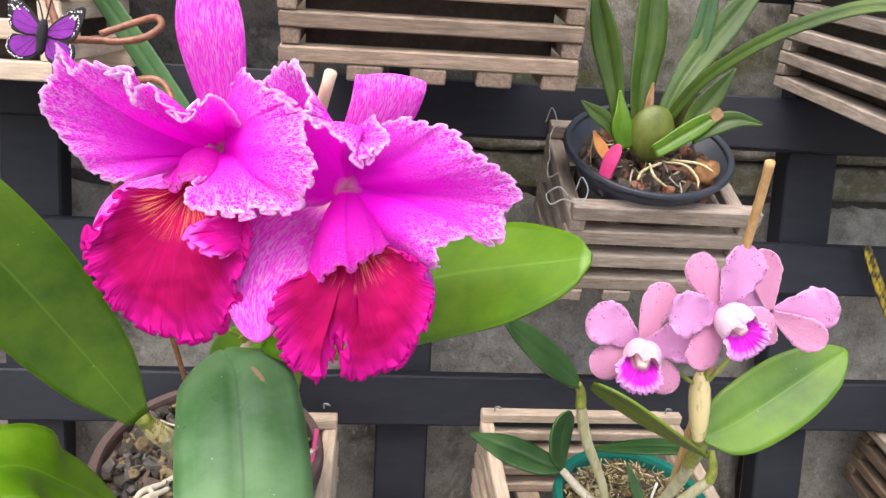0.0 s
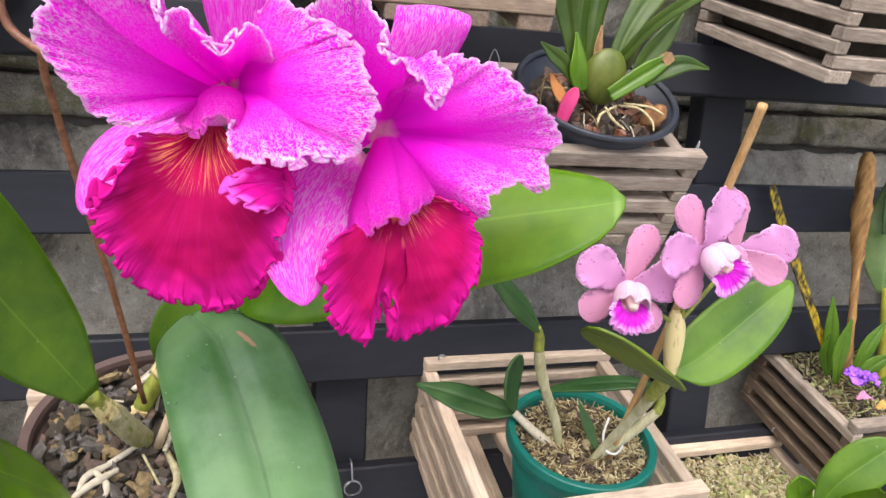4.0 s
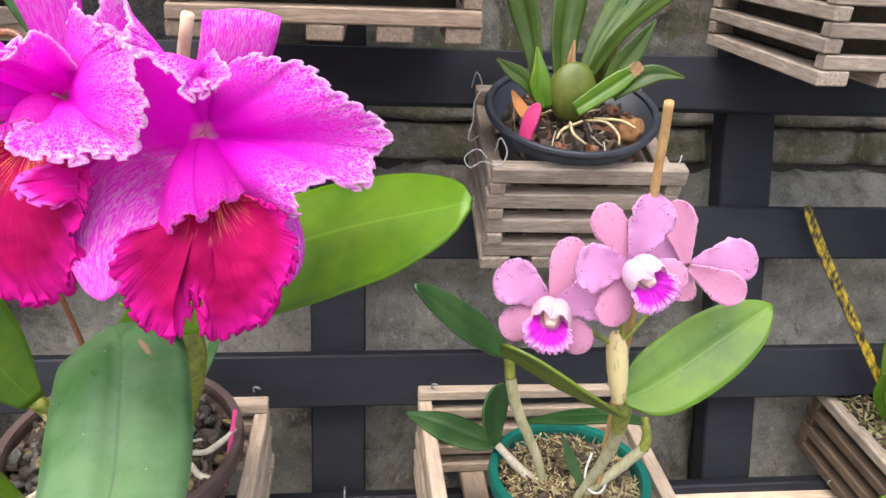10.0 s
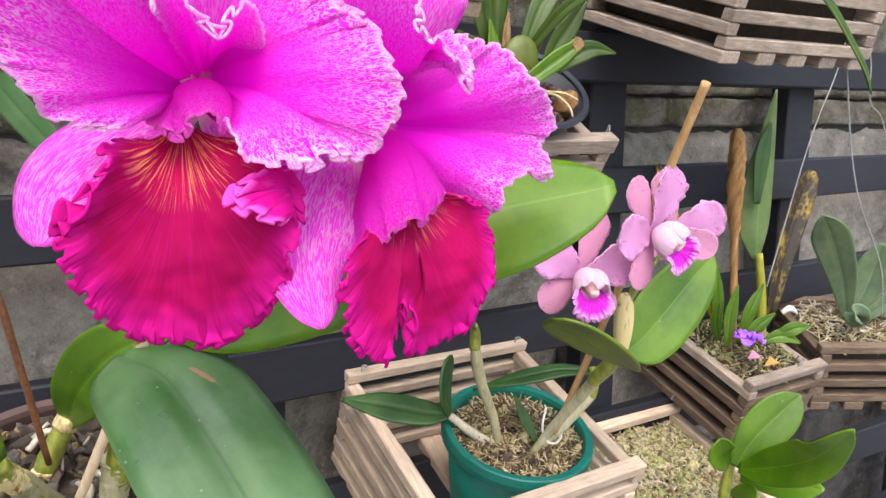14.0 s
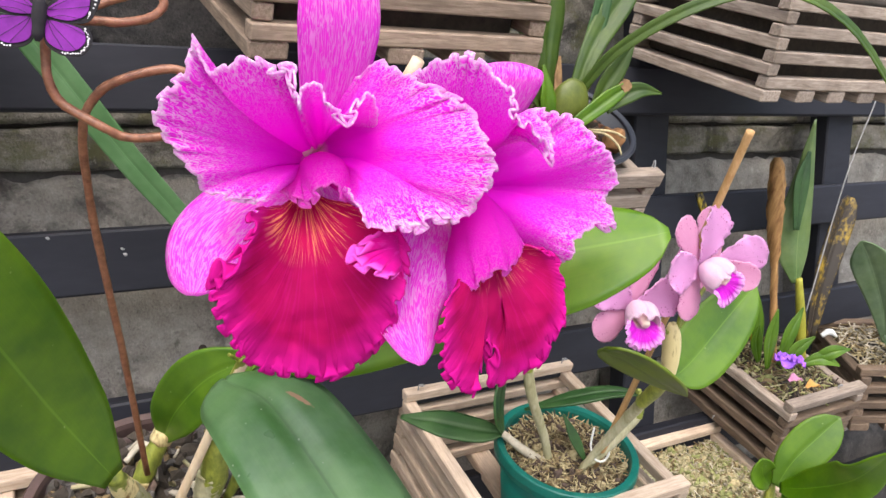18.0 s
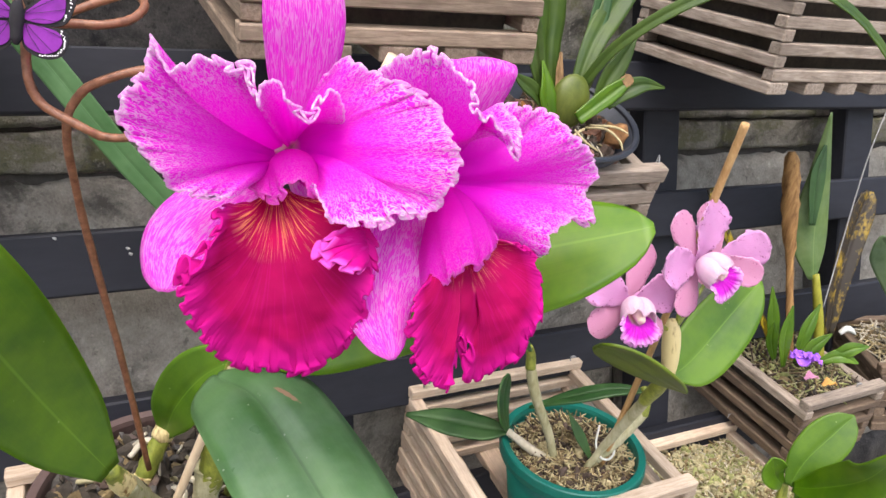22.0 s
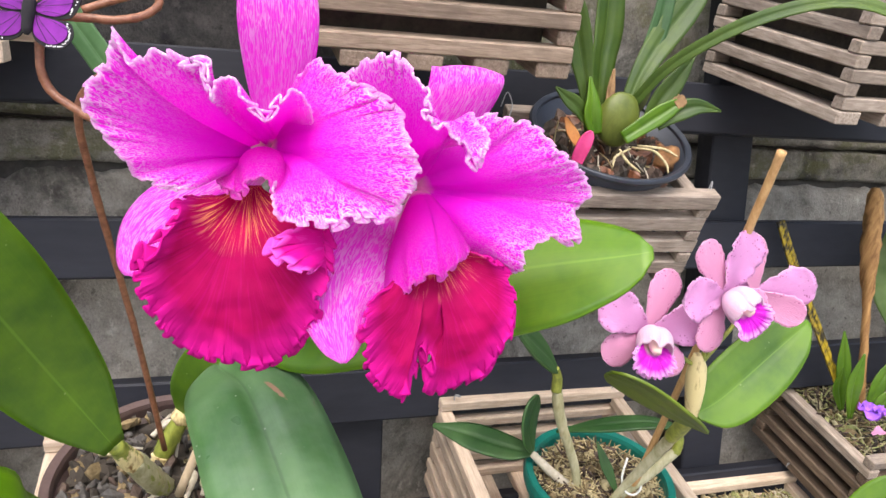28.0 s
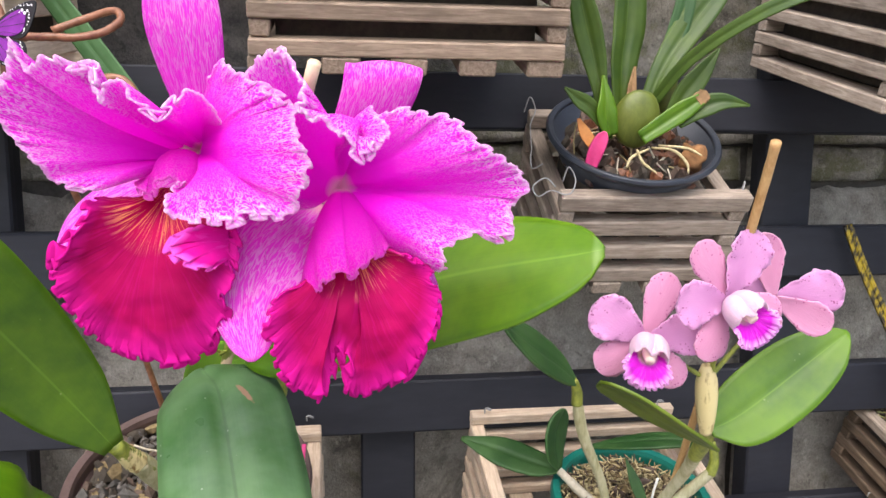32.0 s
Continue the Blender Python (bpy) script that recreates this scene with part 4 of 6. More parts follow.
broad("lip", back_flower, [(7.2, 0.9, -2.7), (6.1, 0.9, -2.9)],
      [(8.1, -0.2, -2.9), (9.0, -0.9, -3.2), (10.0, -0.9, -3.9), (10.6, -0.7, -5.1), (10.4, -0.9, -6.7), (9.5, -1.1, -8.5), (8.5, -0.7, -9.4), (7.4, -0.4, -9.9), (6.4, -0.6, -9.3), (6.25, -0.7, -8.6), (5.95, -0.8, -7.7), (5.65, -0.95, -8.6), (5.3, -1.1, -9.8), (4.4, -1.3, -9.4), (3.7, -1.5, -8.4), (3.2, -2.0, -7.0), (3.0, -2.2, -5.8), (3.5, -2.0, -4.9), (4.5, -1.2, -4.5)],
      [0.05, 0.07, 0.10, 0.13, 0.15, 0.16, 0.16, 0.16, 0.16, 0.16, 0.18, 0.16, 0.16, 0.16, 0.15, 0.13, 0.10, 0.07, 0.05], LIP_BACK, "crimson velvety lip with a notched ruffled edge", ruffle=0.0024, pitch=0.0074, seed=22, na=760, nr=60, fold=0.45, band=18, calm=0.0026, slow=0.1, lobe=0.0044)


def leaf(parent, points, widths, facing, mat, thick=0.0022, label="", name="leaf", home=HOME, **more):
    return part(name, blade([home @ Vector(p) for p in points], widths, facing, **more), mat, parent, label, True, thick)


leaf(orchid, [(0.004, 0.673, 1.184), (0.035, 0.623, 1.208), (0.119, 0.564, 1.245), (0.191, 0.509, 1.266)], [(0, 0.0125), (0.25, 0.0313), (0.55, 0.0376), (0.8, 0.0345), (0.93, 0.022), (0.98, 0.0115), (1, 0.003)], (0.21, -0.78, 0.52), LEAF_BRIGHT, label="long bright green leathery leaf", crease=0.05, cup=0.10, ridge=0.30, seed=1, nu=40)
leaf(orchid, [(-0.027, 0.656, 1.171), (-0.012, 0.615, 1.171), (0.001, 0.566, 1.149), (0.012, 0.512, 1.120), (0.013, 0.450, 1.095)], [(0, 0.010), (0.04, 0.023), (0.14, 0.0325), (0.4, 0.038), (0.75, 0.036), (0.92, 0.024), (1, 0.003)], (0.0, -0.56, 0.86), LEAF_DARK, label="broad dusty green leaf reaching forward", crease=0.16, cup=-0.26, seed=2, nu=44)
leaf(orchid, [(-0.093, 0.681, 1.110), (-0.121, 0.651, 1.168), (-0.150, 0.600, 1.239), (-0.180, 0.562, 1.292), (-0.219, 0.530, 1.331)], [(0, 0.008), (0.2, 0.0275), (0.5, 0.0347), (0.85, 0.0226), (1, 0.003)], (0.35, -0.90, 0.22), LEAF, label="broad green leathery leaf", crease=0.05, cup=0.05, seed=3, nu=40)
leaf(orchid, [(-0.106, 0.689, 1.028), (-0.129, 0.645, 1.075), (-0.156, 0.605, 1.106), (-0.196, 0.545, 1.090)], [(0, 0.009), (0.22, 0.028), (0.6, 0.040), (0.9, 0.026), (1, 0.004)], (-0.16, -0.60, 0.78), LEAF_BRIGHT, label="lower green leaf", crease=0.06, seed=4)
leaf(orchid, [(-0.052, 0.770, 1.093), (-0.045, 0.745, 1.122), (-0.026, 0.715, 1.153), (0.006, 0.688, 1.172)], [(0, 0.006), (0.3, 0.019), (0.65, 0.021), (1, 0.003)], (-0.4, -0.8, 0.3), LEAF, label="small folded green leaf", crease=0.1, cup=0.2, seed=5)

# ---- pale pink orchid ----
pink = thing("pink_orchid", pose(0.325, 0.765, 1.0), "small orchid with three spotted pale pink flowers and violet lips", "orchid")
PINK_HOME = pink.matrix_basis.inverted()


def small_flower(centre, facing, roll, turns, spread, seed, back=False):
    """One pale pink flower. turns: the degrees clockwise from its top at which its five segments stand."""
    front = Vector(facing).normalized()
    right = Vector((0, 0, 1)).cross(front).normalized()
    up = front.cross(right)
    a = radians(roll)
    right, up = right * math.cos(a) - up * math.sin(a), up * math.cos(a) + right * math.sin(a)
    f = sub("flower", PINK_HOME @ axes(centre, right, up, front), pink)
    kinds = (("dorsal_sepal", 1.15, ROSE_BACK), ("petal", 1.55, ROSE), ("petal", 1.55, ROSE), ("lateral_sepal", 1.2, ROSE_BACK), ("lateral_sepal", 1.1, ROSE_BACK))
    for k, ((name, hw, mat), (deg, far, lift)) in enumerate(zip(kinds, zip(turns, spread, (0.3, 0.7, 0.7, 0.5, 0.5)))):
        dx, dy = math.sin(radians(deg)), math.cos(radians(deg))
        pts = [(dx * far * q, dy * far * q, lift * (2 * q - 1.4 * q * q) + (0.12 if name == "petal" else 0)) for q in (0.03, 0.35, 0.7, 1.0)]
        petal(name, f, pts, [(0, 0.25), (0.3, hw * 0.62), (0.62, hw), (0.84, hw * 0.86), (0.95, hw * 0.52), (0.99, hw * 0.22), (1, 0.03)], (0, 0, 1), mat, 0.0008,
              cup=0.10 if name == "petal" else -0.12, ruffle=0.0013 if name == "petal" else 0.0003, waves=2, seed=seed + k, jag=0.07)
    if not back:
        near, still = (lambda points: [Vector(q) * 0.01 for q in points]), Matrix.Identity(4)
        part("hood", fan([(-0.3, 0.25, 0.4), (0.3, 0.25, 0.4)], [(-1.05, -1.5, 1.6), (-1.2, -0.8, 2.2), (-0.75, -0.25, 2.6), (-0.1, -0.5, 2.6), (0.65, -0.2, 2.6), (1.2, -0.8, 2.2), (1.05, -1.5, 1.6)], [0.14, 0.22, 0.27, 0.26, 0.27, 0.22, 0.14],
             still, 0.0009, 0.0090, seed, (0, 1, 0.5), 20, 110, 0.0005, 0.2, 5, 0.6, place=near), SMALL_HOOD, f, "white hood of the lip", True, 0.0006)
        part("column", tube(cm([(0, -0.1, 0.3), (0, -0.2, 1.2), (0, -1.0, 2.3)]), [(0, 0.002), (0.7, 0.005), (1, 0.003)]), CREAM_SMALL, f)
        part("lip", fan([(-0.4, -0.7, 0.7), (0.4, -0.7, 0.7)], [(-1.1, -0.7, 1.6), (-1.4, -1.1, 2.3), (-1.5, -1.8, 2.5), (-1.15, -2.4, 2.3), (-0.45, -2.75, 2.1), (0.45, -2.8, 2.1), (1.15, -2.4, 2.3), (1.5, -1.8, 2.5), (1.4, -1.1, 2.3), (1.1, -0.7, 1.6)],
             [0.02, 0.06, 0.12, 0.16, 0.18, 0.18, 0.16, 0.12, 0.06, 0.02], still, 0.0015, 0.0042, seed + 3, (0, 0, 1), 26, 260, 0.0008, 0.34, 6, 0.4, place=near), SMALL_LIP, f, "violet frilled lip with a cream throat", True, 0.0006)
    return f


small_flower((0.262, 0.614, 1.192), (-0.18, -1, 0.05), 14, (4, -72, 62, -134, 128), (4.7, 4.3, 3.9, 3.8, 3.8), 20)
small_flower((0.306, 0.594, 1.222), (0.10, -1, 0.0), -26, (-5, -66, 46, -133, 132), (4.4, 3.9, 4.7, 4.2, 4.1), 30)
small_flower((0.357, 0.622, 1.216), (0.45, 0.9, 0.1), 0, (12, -82, 60, -118, 168), (4.6, 4.5, 3.0, 4.3, 2.6), 40, True)

P = PINK_HOME


def stem(parent, points, radii, mat, name="stem", home=P, label="", **more):
    return part(name, tube([home @ Vector(q) for q in points], radii, **more), mat, parent, label)


stem(pink, [(0.301, 0.763, 0.990), (0.292, 0.760, 1.025), (0.272, 0.753, 1.070), (0.264, 0.750, 1.102)], [(0, 0.0035), (0.35, 0.0042), (0.8, 0.0052), (1, 0.0045)], SHEATH, "pseudobulb", rough=0.15)
stem(pink, [(0.264, 0.750, 1.100), (0.263, 0.748, 1.112), (0.258, 0.742, 1.124)], [(0, 0.0050), (0.6, 0.0045), (1, 0.003)], STEM, "leaf_base")
stem(pink, [(0.300, 0.760, 0.996), (0.283, 0.772, 1.005), (0.262, 0.788, 1.024)], [(0, 0.003), (0.5, 0.0045), (1, 0.0035)], ROOT, "pseudobulb", rough=0.15)
stem(pink, [(0.322, 0.742, 0.990), (0.333, 0.728, 1.018), (0.338, 0.700, 1.055), (0.334, 0.672, 1.085)], [(0, 0.0032), (0.4, 0.0042), (0.8, 0.0052), (1, 0.005)], SHEATH, "pseudobulb", rough=0.15)
stem(pink, [(0.334, 0.675, 1.082), (0.328, 0.652, 1.103), (0.320, 0.632, 1.122)], [(0, 0.0058), (0.5, 0.0064), (1, 0.0045)], STEM, "pseudobulb")
stem(pink, [(0.330, 0.735, 1.000), (0.350, 0.726, 1.022), (0.374, 0.720, 1.046)], [(0, 0.003), (0.6, 0.0046), (1, 0.0044)], SHEATH, "pseudobulb", rough=0.15)
stem(pink, [(0.373, 0.720, 1.044), (0.376, 0.720, 1.056), (0.374, 0.722, 1.072)], [(0, 0.0046), (0.5, 0.0042), (1, 0.003)], STEM, "leaf_base")
stem(pink, [(0.316, 0.628, 1.120), (0.312, 0.622, 1.142), (0.308, 0.617, 1.172)], [(0, 0.0045), (0.35, 0.0066), (0.8, 0.0074), (1, 0.0035)], DRY_SHEATH, "flower_sheath", label="dry yellow flower sheath", rough=0.03)
stem(pink, [(0.314, 0.620, 1.155), (0.310, 0.612, 1.180), (0.312, 0.606, 1.205), (0.306, 0.600, 1.222)], 0.0017, STEM, "flower_stalk")
stem(pink, [(0.312, 0.618, 1.160), (0.292, 0.618, 1.172), (0.264, 0.620, 1.190)], 0.0016, STEM, "flower_stalk")
stem(pink, [(0.313, 0.618, 1.165), (0.334, 0.617, 1.190), (0.355, 0.618, 1.214)], 0.0016, STEM, "flower_stalk")
leaf(pink, [(0.260, 0.744, 1.122), (0.240, 0.725, 1.142), (0.208, 0.695, 1.168), (0.175, 0.662, 1.196)], [(0, 0.004), (0.3, 0.014), (0.6, 0.017), (0.88, 0.010), (1, 0.002)], (0.3, -0.7, 0.6), LEAF_OLD, home=P, label="dark green pointed leaf", crease=0.08, seed=6)
leaf(pink, [(0.227, 0.604, 1.167), (0.244, 0.598, 1.160), (0.275, 0.596, 1.140), (0.312, 0.603, 1.117)], [(0, 0.008), (0.1, 0.0165), (0.45, 0.021), (0.8, 0.012), (1, 0.001)], (0.59, 0.40, 1.0), LEAF_OLIVE, home=P, label="arching yellow-green leaf", crease=0.08, cup=-0.1, seed=7)
leaf(pink, [(0.318, 0.626, 1.122), (0.345, 0.630, 1.132), (0.395, 0.640, 1.160), (0.433, 0.645, 1.184)], [(0, 0.005), (0.25, 0.021), (0.55, 0.026), (0.82, 0.019), (0.95, 0.009), (1, 0.002)], (-0.2, -1, 0.55), LEAF, home=P, label="broad green leaf", crease=0.06, cup=0.08, seed=8)
leaf(pink, [(0.262, 0.789, 1.024), (0.245, 0.805, 1.024), (0.215, 0.832, 1.028), (0.183, 0.856, 1.032)], [(0, 0.004), (0.3, 0.013), (0.65, 0.015), (1, 0.002)], (0, -0.7, 0.8), LEAF_OLD, home=P, label="dark green leaf with pale specks", crease=0.08, seed=9)
leaf(pink, [(0.262, 0.788, 1.026), (0.259, 0.790, 1.042), (0.261, 0.793, 1.062), (0.268, 0.796, 1.080)], [(0, 0.004), (0.3, 0.015), (0.65, 0.019), (0.9, 0.012), (1, 0.002)], (0.7, -0.7, 0.1), LEAF_OLD, home=P, label="small rounded leaf", crease=0.06, seed=10)
leaf(pink, [(0.374, 0.722, 1.068), (0.350, 0.738, 1.068), (0.315, 0.758, 1.060), (0.282, 0.780, 1.048)], [(0, 0.003), (0.3, 0.008), (0.6, 0.009), (1, 0.001)], (0, -0.5, 1), LEAF_OLD, home=P, label="narrow dark leaf", crease=0.08, seed=11)
leaf(pink, [(0.330, 0.745, 1.000), (0.322, 0.752, 1.022), (0.314, 0.760, 1.045)], [(0, 0.002), (0.5, 0.005), (1, 0.0005)], (-0.4, -1, 0.1), LEAF_OLD, home=P, label="young dark leaf blade")
stake = tagged(part("bamboo_stake", tube([(0.341, 0.745, 0.985), (0.330, 0.660, 1.140), (0.316, 0.578, 1.290), (0.312, 0.560, 1.321)], 0.0030, 8, 24, None, True, 0.08), BAMBOO), "thin tan bamboo stake leaning out of the green pot", "stake")
tie = tagged(part("wire_tie", tube([(0.335, 0.738, 1.035), (0.329, 0.735, 1.018), (0.331, 0.730, 1.006), (0.339, 0.727, 1.004), (0.344, 0.726, 1.012), (0.341, 0.730, 1.020)], 0.0011, 6, 24), WHITE_WIRE), "white wire tie round the stake and bulb", "tie")

# ---- stems of the large orchid ----
stem(orchid, [(-0.060, 0.760, 1.036), (-0.070, 0.745, 1.050), (-0.081, 0.714, 1.080), (-0.093, 0.682, 1.111)], [(0, 0.0050), (0.25, 0.0082), (0.7, 0.0070), (1, 0.0055)], STEM, "pseudobulb", HOME, rough=0.16, sides=14)
stem(orchid, [(-0.067, 0.752, 1.044), (-0.075, 0.733, 1.062), (-0.084, 0.706, 1.088)], [(0, 0.0090), (0.5, 0.0088), (0.9, 0.0080), (1, 0.0074)], SHEATH, "sheath", HOME, rough=0.22, sides=14)
stem(orchid, [(-0.084, 0.706, 1.087), (-0.087, 0.699, 1.094), (-0.090, 0.690, 1.103)], [(0, 0.0078), (0.5, 0.0072), (1, 0.0058)], DRY_SHEATH, "node_ring", HOME, rough=0.2)
stem(orchid, [(-0.074, 0.777, 1.042), (-0.066, 0.776, 1.066), (-0.052, 0.772, 1.094)], [(0, 0.0052), (0.5, 0.0078), (1, 0.0066)], STEM, "pseudobulb", HOME, rough=0.14)
stem(orchid, [(-0.073, 0.777, 1.046), (-0.069, 0.776, 1.060)], [(0, 0.0066), (1, 0.0080)], DRY_SHEATH, "sheath", HOME, count=8, rough=0.25)
stem(orchid, [(-0.055, 0.773, 1.089), (-0.051, 0.771, 1.097)], 0.0080, DRY_SHEATH, "node_ring", HOME, count=4, rough=0.2)
stem(orchid, [(-0.030, 0.735, 1.046), (-0.024, 0.718, 1.090), (-0.022, 0.702, 1.142)], [(0, 0.006), (0.4, 0.0100), (0.85, 0.008), (1, 0.006)], STEM, "pseudobulb", HOME, rough=0.14)
stem(orchid, [(-0.031, 0.732, 1.052), (-0.027, 0.723, 1.080)], [(0, 0.0088), (1, 0.0104)], SHEATH, "sheath", HOME, rough=0.28)
stem(orchid, [(-0.012, 0.748, 1.044), (0.000, 0.738, 1.075), (0.012, 0.708, 1.118), (0.016, 0.688, 1.152), (0.008, 0.676, 1.182)], [(0, 0.0036), (0.3, 0.0052), (0.6, 0.0086), (0.85, 0.0078), (1, 0.0060)], STEM, "pseudobulb", HOME, rough=0.10)
stem(orchid, [(-0.050, 0.742, 1.040), (-0.040, 0.700, 1.036), (-0.044, 0.680, 1.030)], [(0, 0.0022), (0.6, 0.0028), (1, 0.0016)], MOSS_PALE, "rhizome", HOME, rough=0.4)
for pts in ([(-0.066, 0.748, 1.044), (-0.090, 0.728, 1.036), (-0.103, 0.716, 1.034), (-0.108, 0.700, 1.024)], [(-0.098, 0.722, 1.036), (-0.088, 0.706, 1.030), (-0.094, 0.692, 1.022)], [(-0.050, 0.770, 1.048), (-0.044, 0.748, 1.052), (-0.050, 0.728, 1.044)], [(-0.040, 0.772, 1.052), (-0.034, 0.752, 1.056), (-0.038, 0.732, 1.044)],
            [(-0.010, 0.744, 1.044), (0.012, 0.738, 1.046), (0.024, 0.744, 1.052), (0.034, 0.752, 1.060)], [(-0.004, 0.740, 1.042), (0.010, 0.722, 1.034), (0.022, 0.716, 1.034)], [(-0.078, 0.800, 1.066), (-0.066, 0.808, 1.074), (-0.056, 0.806, 1.072)], [(-0.020, 0.730, 1.042), (-0.010, 0.706, 1.026), (-0.016, 0.690, 1.020)]):
    stem(orchid, pts, [(0, 0.0022), (0.6, 0.0027), (1, 0.0016)], ROOT, "root", HOME, label="thick white root", rough=0.3)
stem(orchid, [(-0.020, 0.690, 1.150), (-0.010, 0.660, 1.185), (0.010, 0.610, 1.235), (0.028, 0.572, 1.285)], 0.0035, STEM, "flower_stalk", HOME)
stem(orchid, [(0.024, 0.585, 1.270), (0.012, 0.570, 1.300), (-0.004, 0.545, 1.313)], 0.0030, STEM, "flower_stalk", HOME)
stem(orchid, [(0.026, 0.578, 1.278), (0.042, 0.562, 1.288), (0.056, 0.540, 1.292)], 0.0030, STEM, "flower_stalk", HOME)
stem(orchid, [(-0.082, 0.720, 1.036), (-0.098, 0.704, 1.034), (-0.112, 0.688, 1.030)], [(0, 0.0022), (0.5, 0.0028), (1, 0.0018)], ROOT, "root", HOME, "thick white root", rough=0.3)
tagged(part("bamboo_stake", tube([(-0.055, 0.735, 1.045), (-0.012, 0.668, 1.176), (0.025, 0.600, 1.278), (0.051, 0.541, 1.357)], 0.0034, 8, 24, None, True, 0.06), BAMBOO_PALE), "pale bamboo stake tied to the large orchid", "stake")
tagged(part("plant_tie", tube([(-0.017, 0.662, 1.178), (-0.009, 0.660, 1.183), (-0.006, 0.668, 1.180), (-0.014, 0.672, 1.176), (-0.018, 0.663, 1.180), (-0.024, 0.655, 1.186)], 0.0012, 6, 24), STEM), "green tie knotted round the pale stake", "tie")

# ---- fill of the pots ----
def chips(name, m, radius, count, size, mats, label, seed, depth=0.0, dome=0.0):
    """Loose chips that lie on one another inside a pot."""
    rnd, bm = random.Random(seed), bmesh.new()
    for k in range(count):
        r, a = radius * math.sqrt(rnd.random()), rnd.uniform(0, 6.283)
        s = size * rnd.uniform(0.45, 1.25)
        made = bmesh.ops.create_icosphere(bm, subdivisions=1, radius=1.0)["verts"]
        turn = Euler([rnd.uniform(0, 6.28) for _ in range(3)]).to_matrix() @ Matrix.Diagonal((s, s * rnd.uniform(0.5, 0.9), s * rnd.uniform(0.25, 0.55)))
        at = Vector((r * math.cos(a), r * math.sin(a), depth + dome * (1 - (r / radius) ** 2) + rnd.uniform(-0.3, 0.35) * size))
        for v in made:
            v.co = turn @ (v.co * rnd.uniform(0.75, 1.2)) + at
        shade = rnd.randrange(len(mats))
        for f in {f for v in made for f in v.link_faces}:
            f.material_index = shade
    ob = part(name, bm, mats, None, "", False)
    ob.matrix_basis = m
    return tagged(ob, label, name.replace("_", " "), kind="stuff")


def strands(name, m, span, count, length, mats, label, seed, depth=0.0, dome=0.0, square=False, thick=0.0006):
    """Tangled moss or fine roots."""
    rnd, bm = random.Random(seed), bmesh.new()
    for k in range(count):
        if square:
            x, y = rnd.uniform(-span[0], span[0]), rnd.uniform(-span[1], span[1])
            lift = dome * (1 - max(abs(x / span[0]), abs(y / span[1])) ** 3)
        else:
            r, a = span * math.sqrt(rnd.random()), rnd.uniform(0, 6.283)
            x, y, lift = r * math.cos(a), r * math.sin(a), dome * (1 - (r / span) ** 2)
        d, bend = Vector((rnd.gauss(0, 1), rnd.gauss(0, 1), rnd.gauss(0, 0.45))).normalized(), Vector((rnd.gauss(0, 1), rnd.gauss(0, 1), rnd.gauss(0, 0.5))) * 0.4
        q = length * rnd.uniform(0.5, 1.3)
        at = Vector((x, y, depth + lift + rnd.uniform(-0.003, 0.004)))
        first = len(bm.faces)
        tube([at - d * q / 2, at + bend * q * 0.3, at + d * q / 2 + bend * q * 0.4], thick * rnd.uniform(0.6, 1.5), 4, 4, bm, False)
        bm.faces.ensure_lookup_table()
        shade = rnd.randrange(len(mats))
        for f in bm.faces[first:]:
            f.material_index = shade
    ob = part(name, bm, mats, None)
    ob.matrix_basis = m
    return tagged(ob, label, name.replace("_", " "), kind="stuff")


def inside(p, z):
    return p.matrix_basis @ Matrix.Translation((0, 0, z))


def bed(p, radius, z, mat, label):
    """The soil under the loose fill."""
    ob = part("soil", lathe([(radius, -0.02), (radius, 0.0), (radius * 0.5, 0.003), (0.0, 0.004)], 32), mat)
    ob.matrix_basis = inside(p, z)
    return tagged(ob, label, "soil", kind="stuff")


bed(green_pot, 0.060, -0.016, SOIL, "dark compost under the moss in the green pot")
strands("dry_moss", inside(green_pot, -0.012), 0.062, 1500, 0.012, [MOSS, MOSS, BARK, MOSS_DARK], "tangled dry moss filling the green pot", 1, 0.0, 0.005)
chips("moss_clumps", inside(green_pot, -0.012), 0.058, 190, 0.0065, [MOSS, MOSS_DARK, BARK], "brown clumps of moss in the green pot", 12, 0, 0.004)
chips("bark_chips", inside(green_pot, -0.006), 0.045, 7, 0.008, [BARK], "a few brown bark chips on the moss", 2)
bed(brown_pot, 0.085, -0.018, SOIL, "dark compost under the gravel in the brown pot")
chips("gravel", inside(brown_pot, -0.012), 0.085, 560, 0.0092, [GRAVEL, SOIL, GRAVEL, BARK, SOIL, MOSS_DARK], "grey gravel and bark chips in the brown pot", 3)
strands("white_roots", inside(brown_pot, -0.006), 0.070, 12, 0.026, [ROOT, MOSS_PALE], "thick white orchid roots over the gravel", 4, 0, 0, False, 0.0015)
bed(black_pot, 0.060, -0.028, SOIL, "dark compost in the black bowl")
chips("bark_chips", inside(black_pot, -0.023), 0.059, 230, 0.012, [BARK, SOIL, BARK, RUST], "bark chips in the black bowl", 5)
strands("dry_roots", inside(black_pot, -0.016), 0.046, 34, 0.030, [ROOT, MOSS, MOSS_DARK], "dry pale roots over the bark in the black bowl", 6, 0, 0.004, False, 0.0009)
moss_in = b_moss.matrix_basis @ Matrix.Translation((0.109, 0.105, 0.072))
chips("pale_moss_clumps", moss_in @ Matrix.Translation((0, 0, 0.004)), 0.10, 700, 0.0062, [MOSS_PALE, MOSS_PALE, MOSS, MOSS_GREEN, MOSS_DARK], "pale lumps of sphagnum in the slat basket", 17, 0, 0.010)
